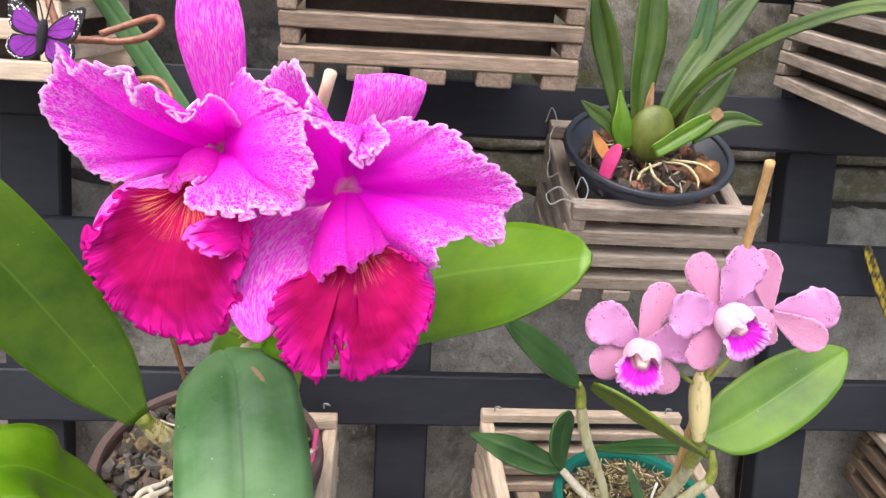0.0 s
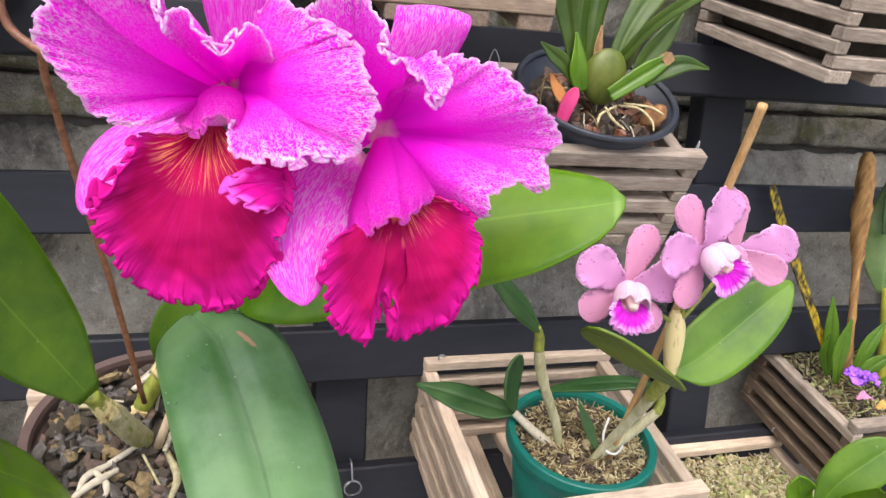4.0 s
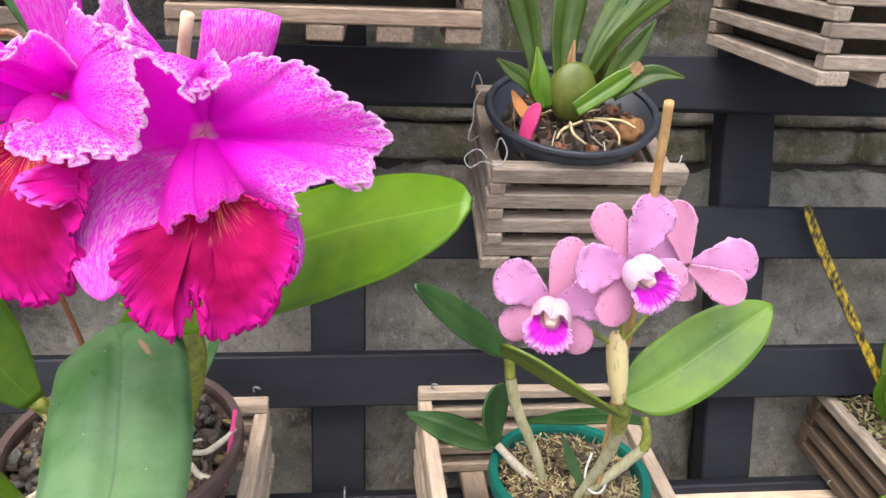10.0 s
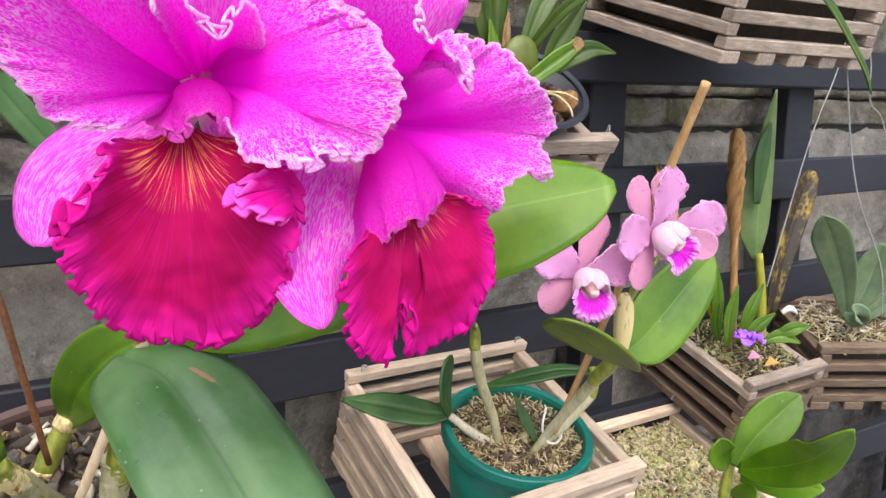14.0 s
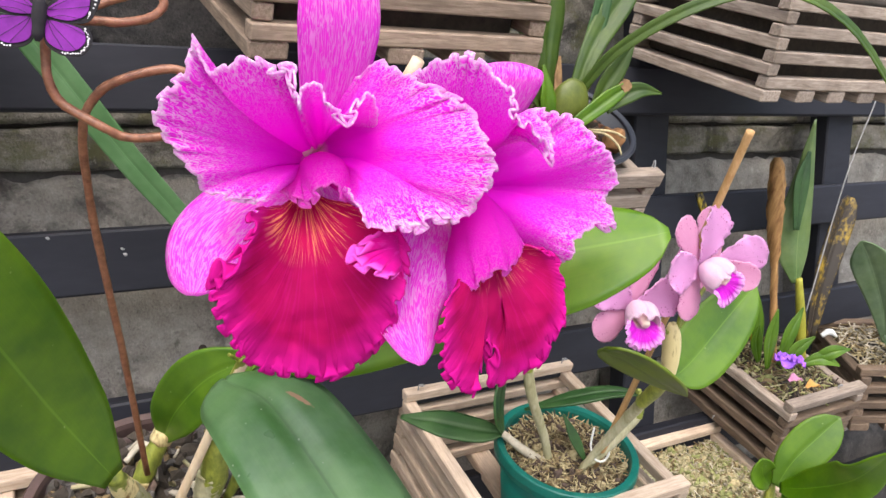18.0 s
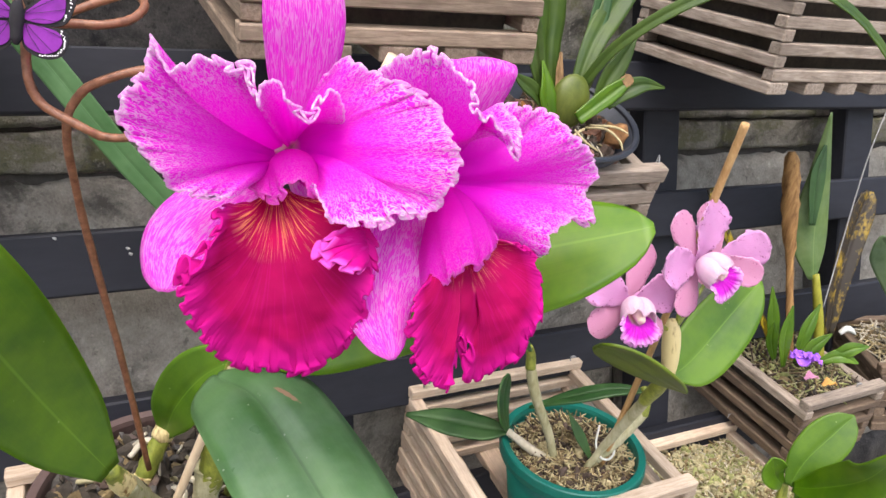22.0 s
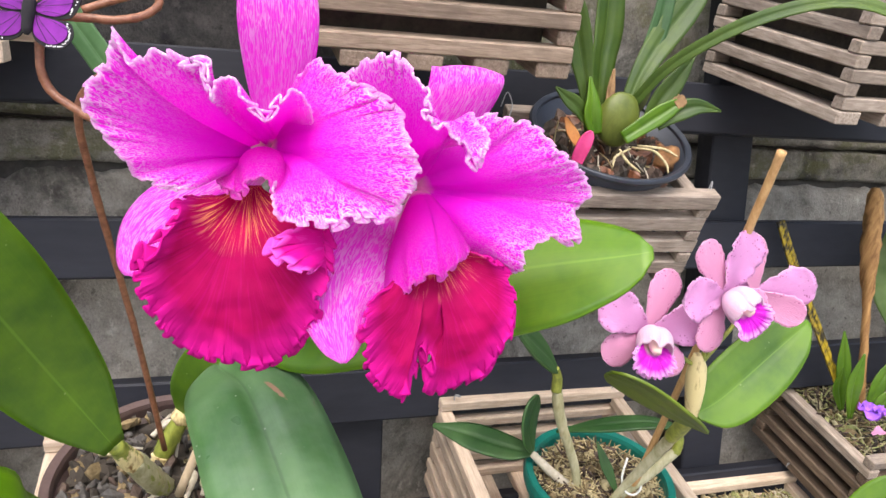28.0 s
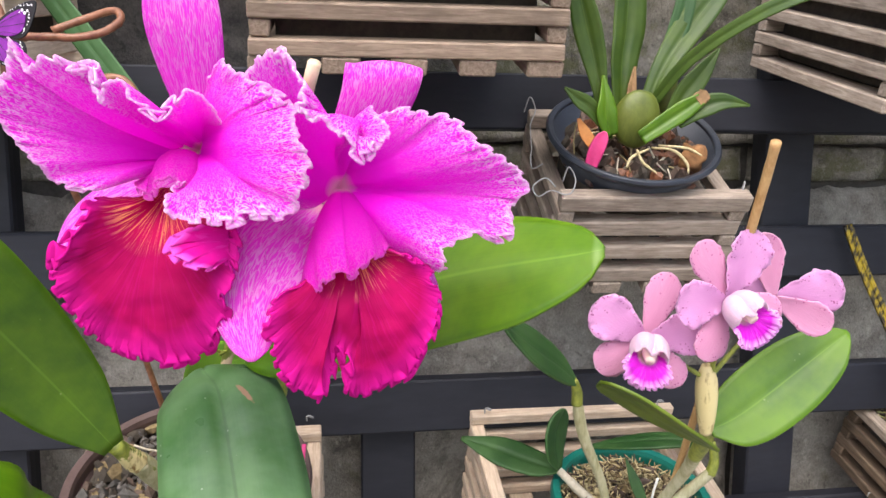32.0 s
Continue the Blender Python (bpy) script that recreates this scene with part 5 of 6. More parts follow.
strands("pale_moss", moss_in, (0.094, 0.090), 4200, 0.013, [MOSS_PALE, MOSS_PALE, ROOT, MOSS_GREEN, MOSS_DARK], "pale sphagnum moss filling the slat basket", 7, 0, 0.012, True, 0.0007)
moss_bed = part("soil", box(bmesh.new(), (-0.096, -0.092, -0.03), (0.096, 0.092, 0.002), 0.004), SOIL)
moss_bed.matrix_basis = moss_in
tagged(moss_bed, "dark compost under the pale moss", "soil", kind="stuff")
violet_in = b_violet.matrix_basis @ Matrix.Translation((0.075, 0.080, 0.078))
strands("dry_roots", violet_in, (0.062, 0.066), 900, 0.018, [MOSS_DARK, BARK, MOSS_GREEN, MOSS_PALE, SOIL], "dry brown and grey roots in the weathered basket", 8, 0, 0.010, True, 0.0008)
chips("root_clumps", violet_in, 0.064, 120, 0.009, [MOSS_DARK, SOIL, MOSS_PALE, MOSS_GREEN], "clumps of old roots and moss in the weathered basket", 21, 0, 0.006)
violet_bed = part("soil", box(bmesh.new(), (-0.064, -0.070, -0.03), (0.064, 0.070, 0.0), 0.004), SOIL)
violet_bed.matrix_basis = violet_in
tagged(violet_bed, "dark compost in the weathered basket", "soil", kind="stuff")
far_in = b_far.matrix_basis @ Matrix.Translation((0.11, 0.075, 0.085))
strands("dry_roots", far_in, (0.095, 0.062), 900, 0.020, [MOSS_DARK, MOSS, ROOT], "pale dry roots spilling over the far basket", 9, 0, 0.012, True, 0.0008)

for bask, w, d, h in ((b_top, 0.218, 0.200, 0.10), (b_corner, 0.230, 0.200, 0.10), (b_far, 0.22, 0.15, 0.08), (b_left, 0.218, 0.14, 0.11)):
    liner = part("basket_fill", box(bmesh.new(), (0.018, 0.018, 0.013), (w - 0.018, d - 0.018, h), 0.004, 3, 0.002), SOIL)
    liner.matrix_basis = bask.matrix_basis.copy()
    tagged(liner, "dark fibrous fill inside a slat basket", "fill", kind="stuff")

tagged(part("plant_tag", box(bmesh.new(), (-0.0018, -0.0006, -0.03), (0.0018, 0.0006, 0.032), 0.0003), PINK_TAG), "narrow pink plastic tag stuck in the brown pot", "tag").matrix_basis = pose(0.030, 0.745, 1.045, -12, 12, 20)
hook = thing("wire_hook", pose(0.121, 0.878, 0.935), "steel hook with a coil of spare wire on a lattice rail", "hook")
part("hook", tube([(0, 0.002, 0.010), (0, -0.006, 0.010), (0, -0.010, 0.004), (0.001, -0.009, -0.008), (0.002, -0.006, -0.012)], 0.0010, 6, 24), STEEL, hook)
for k in range(4):
    part("coil", tube([(0.009 * math.cos(q * 0.7 + k) + 0.002, -0.007 + 0.0016 * math.sin(q + 2 * k), -0.019 + 0.008 * math.sin(q * 0.7 + k)) for q in range(10)], 0.0006, 5, 50), STEEL, hook)

# ---- plant in the black bowl ----
bowl_plant = thing("strap_leaved_orchid", inside(black_pot, -0.012), "orchid with long strap leaves and a green pseudobulb", "orchid")
BH = bowl_plant.matrix_basis.inverted()


def ball(m, mat, parent, name, label="", seed=0, dent=0.05, home=None):
    bm = bmesh.new()
    bmesh.ops.create_icosphere(bm, subdivisions=3, radius=1.0)
    for v in bm.verts:
        v.co = (home @ m if home else m) @ (v.co * (1 + dent * noise.noise(v.co * 1.7 + Vector((seed, 0, 0)))))
    return part(name, bm, mat, parent, label)


DRY_BROWN = plain("brown_dry_leaf", (0.14, 0.075, 0.03), (0.36, 0.22, 0.10), 120, 0.7, 0.5)
BULB = plain("green_bulb", (0.060, 0.085, 0.010), (0.155, 0.185, 0.028), 60, 0.45, 0.4, 0.0012, (1, 1, 0.35))
ball(pose(0.349, 0.790, 1.368, 12, 12, 0) @ Matrix.Diagonal((0.010, 0.010, 0.022, 1)), BULB, bowl_plant, "pseudobulb", "smaller green bulb", home=BH)
ball(pose(0.313, 0.763, 1.342, 12, 0, 0) @ Matrix.Diagonal((0.0208, 0.011, 0.0245, 1)), BULB, bowl_plant, "pseudobulb", "smooth flattened green bulb", home=BH)
for pts, ws, face, mat, lab in (
    ([(0.288, 0.765, 1.325), (0.282, 0.765, 1.360), (0.275, 0.765, 1.390), (0.266, 0.763, 1.420), (0.252, 0.758, 1.465)], [(0, 0.005), (0.3, 0.0065), (0.55, 0.0105), (0.8, 0.0110), (1, 0.002)], (-0.1, -1, 0.1), LEAF_STRAP, "broad strap leaf"),
    ([(0.290, 0.760, 1.328), (0.284, 0.757, 1.345), (0.283, 0.757, 1.358), (0.281, 0.760, 1.377)], [(0, 0.006), (0.45, 0.0095), (1, 0.001)], (0.3, -1, 0.1), LEAF_BRIGHT, "short leaf"),
    ([(0.314, 0.800, 1.340), (0.315, 0.802, 1.392), (0.319, 0.803, 1.430), (0.318, 0.800, 1.510)], [(0, 0.006), (0.35, 0.0135), (0.75, 0.0150), (1, 0.003)], (0.15, -1, 0), LEAF_STRAP, "broad dull strap leaf"),
    ([(0.322, 0.775, 1.345), (0.334, 0.775, 1.372), (0.346, 0.775, 1.400), (0.356, 0.772, 1.440), (0.362, 0.77, 1.50)], [(0, 0.005), (0.4, 0.0085), (0.8, 0.0080), (1, 0.003)], (-0.3, -1, 0.1), LEAF_OLD, "strap leaf"),
    ([(0.322, 0.768, 1.350), (0.336, 0.768, 1.384), (0.354, 0.770, 1.412), (0.378, 0.768, 1.444), (0.41, 0.76, 1.49)], [(0, 0.006), (0.3, 0.0100), (0.7, 0.0130), (1, 0.003)], (-0.5, -0.8, 0.5), LEAF_STRAP, "dark strap leaf"),
    ([(0.340, 0.760, 1.340), (0.350, 0.757, 1.360), (0.362, 0.755, 1.376), (0.378, 0.752, 1.400)], [(0, 0.005), (0.45, 0.0095), (0.75, 0.0075), (1, 0.001)], (-0.4, -1, 0.3), LEAF_STRAP, "short lance leaf"),
    ([(0.312, 0.750, 1.326), (0.338, 0.745, 1.344), (0.358, 0.740, 1.358)], [(0, 0.006), (0.6, 0.0080), (1, 0.0050)], (-0.3, -0.9, 0.5), LEAF_BRIGHT, "cut leaf stub"),
    ([(0.342, 0.748, 1.338), (0.358, 0.742, 1.350), (0.376, 0.738, 1.356), (0.398, 0.735, 1.353)], [(0, 0.005), (0.5, 0.0085), (1, 0.001)], (-0.2, -0.8, 0.7), LEAF_STRAP, "short leaf"),
    ([(0.284, 0.760, 1.335), (0.270, 0.756, 1.350), (0.258, 0.755, 1.358), (0.247, 0.755, 1.366)], [(0, 0.004), (0.5, 0.0070), (1, 0.001)], (0.3, -0.9, 0.5), LEAF_STRAP, "short leaf"),
    ([(0.316, 0.785, 1.345), (0.318, 0.788, 1.368), (0.321, 0.790, 1.388)], [(0, 0.004), (0.5, 0.004), (1, 0.001)], (-0.1, -1, 0), DRY_BROWN, "dry leaf stub"),
    ([(0.326, 0.770, 1.352), (0.350, 0.740, 1.392), (0.395, 0.695, 1.426), (0.450, 0.655, 1.438), (0.510, 0.630, 1.410), (0.560, 0.612, 1.347), (0.572, 0.606, 1.318)], [(0, 0.0045), (0.3, 0.0058), (0.7, 0.0058), (0.9, 0.005), (1, 0.001)], [(-0.3, -0.8, 0.6), (-0.1, -0.6, 1), (0.5, -0.7, 0.7)], LEAF_STRAP, "long arching strap leaf")):
    leaf(bowl_plant, pts, ws, face, mat, 0.0012, lab, home=BH, crease=0.25, cup=0.12, nu=26, nv=8)
leaf(bowl_plant, [(0.355, 0.7405, 1.3565), (0.3595, 0.7395, 1.360), (0.363, 0.739, 1.3625)], [(0, 0.0058), (0.6, 0.0052), (1, 0.0030)], (-0.3, -0.9, 0.5), DRY_BROWN, 0.0014, "brown dried end of the cut leaf", "dry_tip", home=BH, jag=0.3)
leaf(bowl_plant, [(0.276, 0.760, 1.318), (0.268, 0.762, 1.330), (0.262, 0.764, 1.342)], [(0, 0.004), (0.5, 0.0048), (1, 0.001)], (0.2, -1, 0.3), plain("orange_dry_leaf", (0.42, 0.14, 0.03), (0.66, 0.28, 0.07), 90, 0.6, 0.4), 0.0008, "orange dried leaf base", "dry_leaf", home=BH)
for k, pts in enumerate(([(0.322, 0.752, 1.318), (0.335, 0.738, 1.316), (0.342, 0.728, 1.306), (0.341, 0.722, 1.298)], [(0.318, 0.748, 1.317), (0.300, 0.740, 1.310), (0.292, 0.730, 1.302)], [(0.330, 0.756, 1.320), (0.350, 0.746, 1.318), (0.360, 0.738, 1.312)], [(0.308, 0.748, 1.316), (0.306, 0.730, 1.306), (0.314, 0.722, 1.298)])):
    stem(bowl_plant, pts, [(0, 0.0011), (0.6, 0.0012), (1, 0.0007)], MOSS, "root", BH, "pale dry root", rough=0.3)
tag = tagged(part("plant_tag", blade([(0.272, 0.760, 1.300), (0.276, 0.755, 1.317), (0.282, 0.752, 1.331)], [(0, 0.0048), (0.5, 0.0062), (0.85, 0.0046), (1, 0.001)], (-0.2, -1, 0.2), cup=0.3), PINK_TAG, None, "", True, 0.0015), "bright pink rounded plastic tag in the bark", "tag")
nut = ball(pose(0.362, 0.758, 1.311, 20, 30, 0) @ Matrix.Diagonal((0.012, 0.010, 0.011, 1)), plain("tan_bark", (0.11, 0.045, 0.016), (0.40, 0.20, 0.075), 120, 0.8, 0.6), None, "bark_lump", "", 3, 0.5)
tagged(nut, "rough tan lump of bark in the black bowl", "bark")
for pts in ([(0.2465, 0.752, 1.290), (0.250, 0.748, 1.302), (0.2555, 0.746, 1.292), (0.252, 0.744, 1.282), (0.245, 0.742, 1.280), (0.236, 0.748, 1.283), (0.226, 0.752, 1.278), (0.222, 0.754, 1.286), (0.232, 0.752, 1.293), (0.240, 0.750, 1.286)],
            [(0.243, 0.868, 1.352), (0.247, 0.862, 1.366), (0.252, 0.860, 1.354), (0.246, 0.852, 1.342), (0.242, 0.840, 1.336), (0.238, 0.820, 1.318), (0.232, 0.800, 1.308), (0.230, 0.785, 1.300), (0.236, 0.775, 1.304)],
            [(0.398, 0.745, 1.272), (0.401, 0.742, 1.285), (0.404, 0.746, 1.290), (0.402, 0.750, 1.276)]):
    w = part("hanging_wire", tube(pts, 0.0006, 6, 60), HANGER)
    tagged(w, "twisted galvanised wire that holds the small basket", "wire")

# ---- ornament: butterfly on a rusty wire ----
ornament = thing("butterfly_ornament", pose(-0.068, 0.758, 1.080), "violet butterfly ornament on a bent rusty wire stem", "ornament")
OH = ornament.matrix_basis.inverted()
stem(ornament, [(-0.066, 0.762, 1.070), (-0.079, 0.71, 1.172), (-0.089, 0.67, 1.241), (-0.095, 0.64, 1.287), (-0.097, 0.61, 1.322), (-0.092, 0.600, 1.337), (-0.081, 0.595, 1.346), (-0.055, 0.590, 1.352), (-0.044, 0.586, 1.340), (-0.052, 0.580, 1.323), (-0.066, 0.58, 1.320), (-0.080, 0.585, 1.320), (-0.090, 0.585, 1.325), (-0.105, 0.59, 1.335), (-0.110, 0.59, 1.346), (-0.110, 0.59, 1.361), (-0.110, 0.592, 1.377), (-0.117, 0.595, 1.398), (-0.122, 0.60, 1.412)], 0.0022, RUST, "wire_stem", OH, count=120, sides=8, rough=0.2)
stem(ornament, [(-0.106, 0.586, 1.371), (-0.091, 0.595, 1.373), (-0.076, 0.595, 1.373), (-0.063, 0.600, 1.377), (-0.056, 0.608, 1.385), (-0.061, 0.615, 1.391), (-0.076, 0.618, 1.387), (-0.094, 0.614, 1.379)], 0.0022, RUST, "wire_loop", OH, count=50, sides=8, rough=0.2)
wings = sub("butterfly", OH @ axes((-0.1105, 0.577, 1.3740), (0.94, -0.26, -0.15), (0.14, 0.05, 0.99), (-0.26, -0.96, 0.09)) @ Matrix.Scale(1.08, 4), ornament)


def wing(outer, inner, dots, name):
    """A flat wing: black border, violet field a little proud of it, white dots."""
    for outline, mat, z, label in ((outer, WING_EDGE, 0.0, "black border"), (inner, WING, 0.0006, "violet field")):
        bm = bmesh.new()
        ring = spline([(*q, 0) for q in outline + outline[:1]], 40)[:-1]
        top = [bm.verts.new(Vector((q.x * 0.01, q.y * 0.01, z + 0.002 * abs(q.x) / 2.3))) for q in ring]
        f = bm.faces.new(top)
        f.normal_update()
        if f.normal.z < 0:
            f.normal_flip()
        low = bmesh.ops.extrude_face_region(bm, geom=[f])["geom"]
        for v in low:
            if isinstance(v, bmesh.types.BMVert):
                v.co.z -= 0.0008
        part(name, bm, mat, wings, label, False)
    bm = bmesh.new()
    for x, y, r in dots:
        bmesh.ops.create_circle(bm, cap_ends=True, segments=8, radius=r * 0.01, matrix=Matrix.Translation((x * 0.01, y * 0.01, 0.0009 + 0.002 * abs(x) / 2.3)))
    part("white_dots", bm, WING_DOT, wings, "white dots along the border", False)


rnd = random.Random(5)


def along_border(outer, inner, count):
    """Dots scattered along the border between two outlines."""
    a, c = spline([(*q, 0) for q in outer], count), spline([(*q, 0) for q in inner], count)
    return [(m.x, m.y, rnd.uniform(0.018, 0.040)) for m in (p.lerp(q, rnd.uniform(0.25, 0.6)) for p, q in zip(a, c))]


for side in (-1, 1):
    up_out = [(x * side, y) for x, y in ((0.2, 0.25), (1.0, 1.0), (1.8, 1.45), (2.22, 1.42), (2.15, 0.6), (1.85, -0.15), (1.2, -0.35), (0.2, -0.25))]
    up_in = [(x * side, y) for x, y in ((0.28, 0.14), (1.0, 0.76), (1.55, 1.0), (1.80, 0.66), (1.70, 0.05), (1.1, -0.26), (0.28, -0.18))]
    low_out = [(x * side, y) for x, y in ((0.15, -0.25), (1.1, -0.36), (1.80, -0.45), (2.0, -1.0), (1.65, -1.55), (0.95, -1.65), (0.25, -1.25))]
    low_in = [(x * side, y) for x, y in ((0.22, -0.33), (1.1, -0.42), (1.62, -0.58), (1.76, -0.98), (1.48, -1.35), (0.95, -1.46), (0.32, -1.15))]
    wing(up_out, up_in, along_border(up_out[1:6], up_in[1:5] + up_in[4:5], 22) + [(side * x, y, r) for x, y, r in ((1.62, 0.98, 0.07), (1.78, 0.86, 0.08), (1.9, 0.98, 0.06), (1.5, 0.86, 0.05))], "forewing")
    wing(low_out, low_in, along_border(low_out[2:6], low_in[2:6], 20), "hindwing")
    for x, y in ((1.6, 0.88), (1.85, 0.4), (1.6, -0.15), (1.75, -0.75), (1.5, -1.42), (0.95, -1.4)):
        part("wing_vein", tube([(0.003 * side, 0.0005 if y > 0 else -0.003, 0.0012), (0.005 * x * side, 0.005 * y - 0.0005, 0.0014 + 0.002 * x / 4.6), (0.01 * x * side, 0.01 * y, 0.0010 + 0.002 * x / 2.3)], 0.00012, 4, 8), WING_EDGE, wings)
part("body", tube(cm([(0, 0.55, 0.15), (0, 0.1, 0.2), (0, -0.7, 0.15), (0, -1.25, 0.1)]), [(0, 0.0014), (0.15, 0.0020), (0.3, 0.0026), (0.55, 0.0028), (0.62, 0.0024), (0.85, 0.0022), (1, 0.0008)], 10, 20), WING_EDGE, wings)
for side in (-1, 1):
    part("antenna", tube(cm([(0.08 * side, 0.5, 0.15), (-0.1 + 0.3 * side, 1.3, 0.2), (-0.3 + 0.6 * side, 2.0, 0.2)]), 0.0004, 5, 10), WING_EDGE, wings)

strap = thing("strap_leaf_plant", pose(-0.02, 0.80, 1.10), "plant with one long pale green strap leaf beside the lattice", "plant")
leaf(strap, [(-0.022, 0.788, 1.062), (0.006, 0.796, 1.110), (0.012, 0.798, 1.165), (-0.015, 0.79, 1.235), (-0.065, 0.785, 1.305), (-0.112, 0.785, 1.375), (-0.158, 0.785, 1.440), (-0.20, 0.785, 1.50)], [(0, 0.004), (0.2, 0.0045), (0.45, 0.0085), (0.75, 0.0100), (1, 0.005)], (-0.3, -1, 0.1), LEAF_LONG, 0.0015, home=strap.matrix_basis.inverted(), crease=0.08, seed=15, nu=34)
stem(strap, [(-0.023, 0.788, 1.052), (-0.019, 0.789, 1.066), (-0.011, 0.792, 1.082)], [(0, 0.0045), (0.6, 0.0048), (1, 0.0036)], SHEATH, "leaf_sheath", strap.matrix_basis.inverted(), "papery sheath at the leaf base", rough=0.15)

# ---- plants at the right ----
cane = thing("cane_orchid", violet_in, "cane orchid with one lance leaf and dead brown canes", "orchid")
CH = cane.matrix_basis.inverted()
leaf(cane, [(0.742, 0.830, 1.118), (0.740, 0.830, 1.180), (0.747, 0.830, 1.250), (0.754, 0.830, 1.330)], [(0, 0.005), (0.2, 0.021), (0.4, 0.024), (0.7, 0.014), (1, 0.001)], (-0.35, -0.9, 0.1), LEAF_PALE, 0.0015, "pale folded lance leaf", home=CH, crease=0.1, ridge=0.55, nu=30, nv=14)
stem(cane, [(0.762, 0.828, 1.000), (0.756, 0.828, 1.060), (0.745, 0.829, 1.125)], [(0, 0.0065), (0.6, 0.0062), (1, 0.0045)], plain("yellow_green_cane", (0.20, 0.21, 0.015), (0.42, 0.40, 0.05), 90, 0.45, 0.4, 0.0008, (1, 1, 0.3)), "cane", CH)
stem(cane, [(0.715, 0.835, 1.010), (0.706, 0.835, 1.110), (0.698, 0.835, 1.210), (0.694, 0.835, 1.283)], [(0, 0.0045), (0.45, 0.0048), (0.58, 0.0085), (0.8, 0.0100), (0.95, 0.0085), (1, 0.004)], plain("dead_cane", (0.16, 0.07, 0.02), (0.50, 0.28, 0.10), 110, 0.75, 0.9, 0.003, (1, 1, 0.06), 0.0, (0.36, 0.62)), "dead_cane", CH, "shrivelled orange-brown cane", rough=0.45, count=30, sides=14)
YELLOW_DARK = plain("brown_yellow_leaf", (0.022, 0.015, 0.008), (0.32, 0.21, 0.015), 60, 0.55, 0.4, 0.0008, (1, 1, 0.4), 0.0, (0.50, 0.64))
YELLOW = plain("yellow_black_stalk", (0.022, 0.017, 0.010), (0.42, 0.30, 0.014), 150, 0.5, 0.5, 0.0010, (1, 1, 0.2), 0.0, (0.44, 0.58))
leaf(cane, [(0.772, 0.825, 1.040), (0.785, 0.825, 1.110), (0.806, 0.825, 1.170), (0.832, 0.825, 1.228)], [(0, 0.006), (0.4, 0.014), (0.8, 0.016), (0.95, 0.012), (1, 0.005)], (-0.5, -0.85, 0.1), YELLOW_DARK, 0.002, "dying yellow leaf blotched with black", home=CH, crease=0.3, cup=0.3, nu=22)
leaf(cane, [(0.596, 0.868, 1.240), (0.616, 0.862, 1.190), (0.652, 0.852, 1.115), (0.690, 0.845, 1.040)], [(0, 0.0045), (0.4, 0.005), (1, 0.004)], (-0.2, -1, 0.1), YELLOW, 0.004, "dead yellow and black stalk", home=CH, crease=0.3, nu=22)
leaf(cane, [(0.728, 0.826, 1.190), (0.732, 0.826, 1.250), (0.742, 0.826, 1.290)], [(0, 0.004), (0.5, 0.010), (1, 0.002)], (-0.4, -0.9, 0.1), LEAF_OLD, 0.0015, "dark withered leaf", home=CH, crease=0.2)
for pts in ([(0.690, 0.80, 1.020), (0.700, 0.79, 1.045), (0.718, 0.78, 1.062)], [(0.725, 0.80, 1.020), (0.745, 0.785, 1.028), (0.765, 0.775, 1.018)], [(0.680, 0.83, 1.020), (0.668, 0.825, 1.050), (0.664, 0.82, 1.075)], [(0.700, 0.815, 1.018), (0.712, 0.810, 1.060), (0.730, 0.808, 1.092)], [(0.672, 0.81, 1.018), (0.662, 0.80, 1.062), (0.666, 0.796, 1.100)], [(0.735, 0.80, 1.016), (0.752, 0.78, 1.036), (0.776, 0.77, 1.040)], [(0.690, 0.84, 1.02), (0.684, 0.838, 1.07), (0.676, 0.836, 1.115)]):
    leaf(cane, pts, [(0, 0.003), (0.5, 0.009), (1, 0.001)], (-0.3, -0.8, 0.6), LEAF, 0.0012, "small leaf", home=CH, crease=0.2)
stem(cane, [(0.760, 0.800, 1.052), (0.768, 0.795, 1.058), (0.780, 0.792, 1.050)], [(0, 0.003), (0.6, 0.004), (1, 0.001)], WHITE_WIRE, "root_tip", CH, "white root tip")
violet_flower = thing("violet_flower", pose(0.684, 0.788, 1.024), "crumpled violet flower lying in the weathered basket", "flower")
for k in range(7):
    a = k * 0.9
    part("petal", blade([(0, 0, 0), (0.009 * math.cos(a), 0.009 * math.sin(a), 0.012), (0.018 * math.cos(a), 0.018 * math.sin(a), 0.008 + 0.007 * math.sin(3 * k))], [(0, 0.003), (0.6, 0.0095), (1, 0.003)], (0, -0.2, 1), 16, 10, 0.0020, 4, 0.3, seed=k), VIOLET, violet_flower, "", True, 0.0006)
for name, at, tint, what in (("pink_petal", (0.676, 0.772, 1.014), ROSE_BACK, "fallen pink petal on the roots"), ("orange_petal", (0.690, 0.758, 1.008), plain("orange_petal", (0.42, 0.20, 0.04), (0.58, 0.34, 0.09), 120, 0.6, 0.3), "withered orange petal on the roots")):
    tagged(part(name, blade([Vector(at) + Vector(q) for q in ((-0.009, 0.002, 0.0), (0.0, -0.001, 0.004), (0.009, -0.002, 0.0))], [(0, 0.002), (0.5, 0.0065), (1, 0.002)], (-0.2, -0.2, 1), 14, 8, 0.0010, 2, 0.3, seed=3), tint, None, "", True, 0.0006), what, "petal")
grey = thing("grey_leaved_orchid", far_in, "orchid with rounded grey-green leaves in the far basket", "orchid")
GH = grey.matrix_basis.inverted()
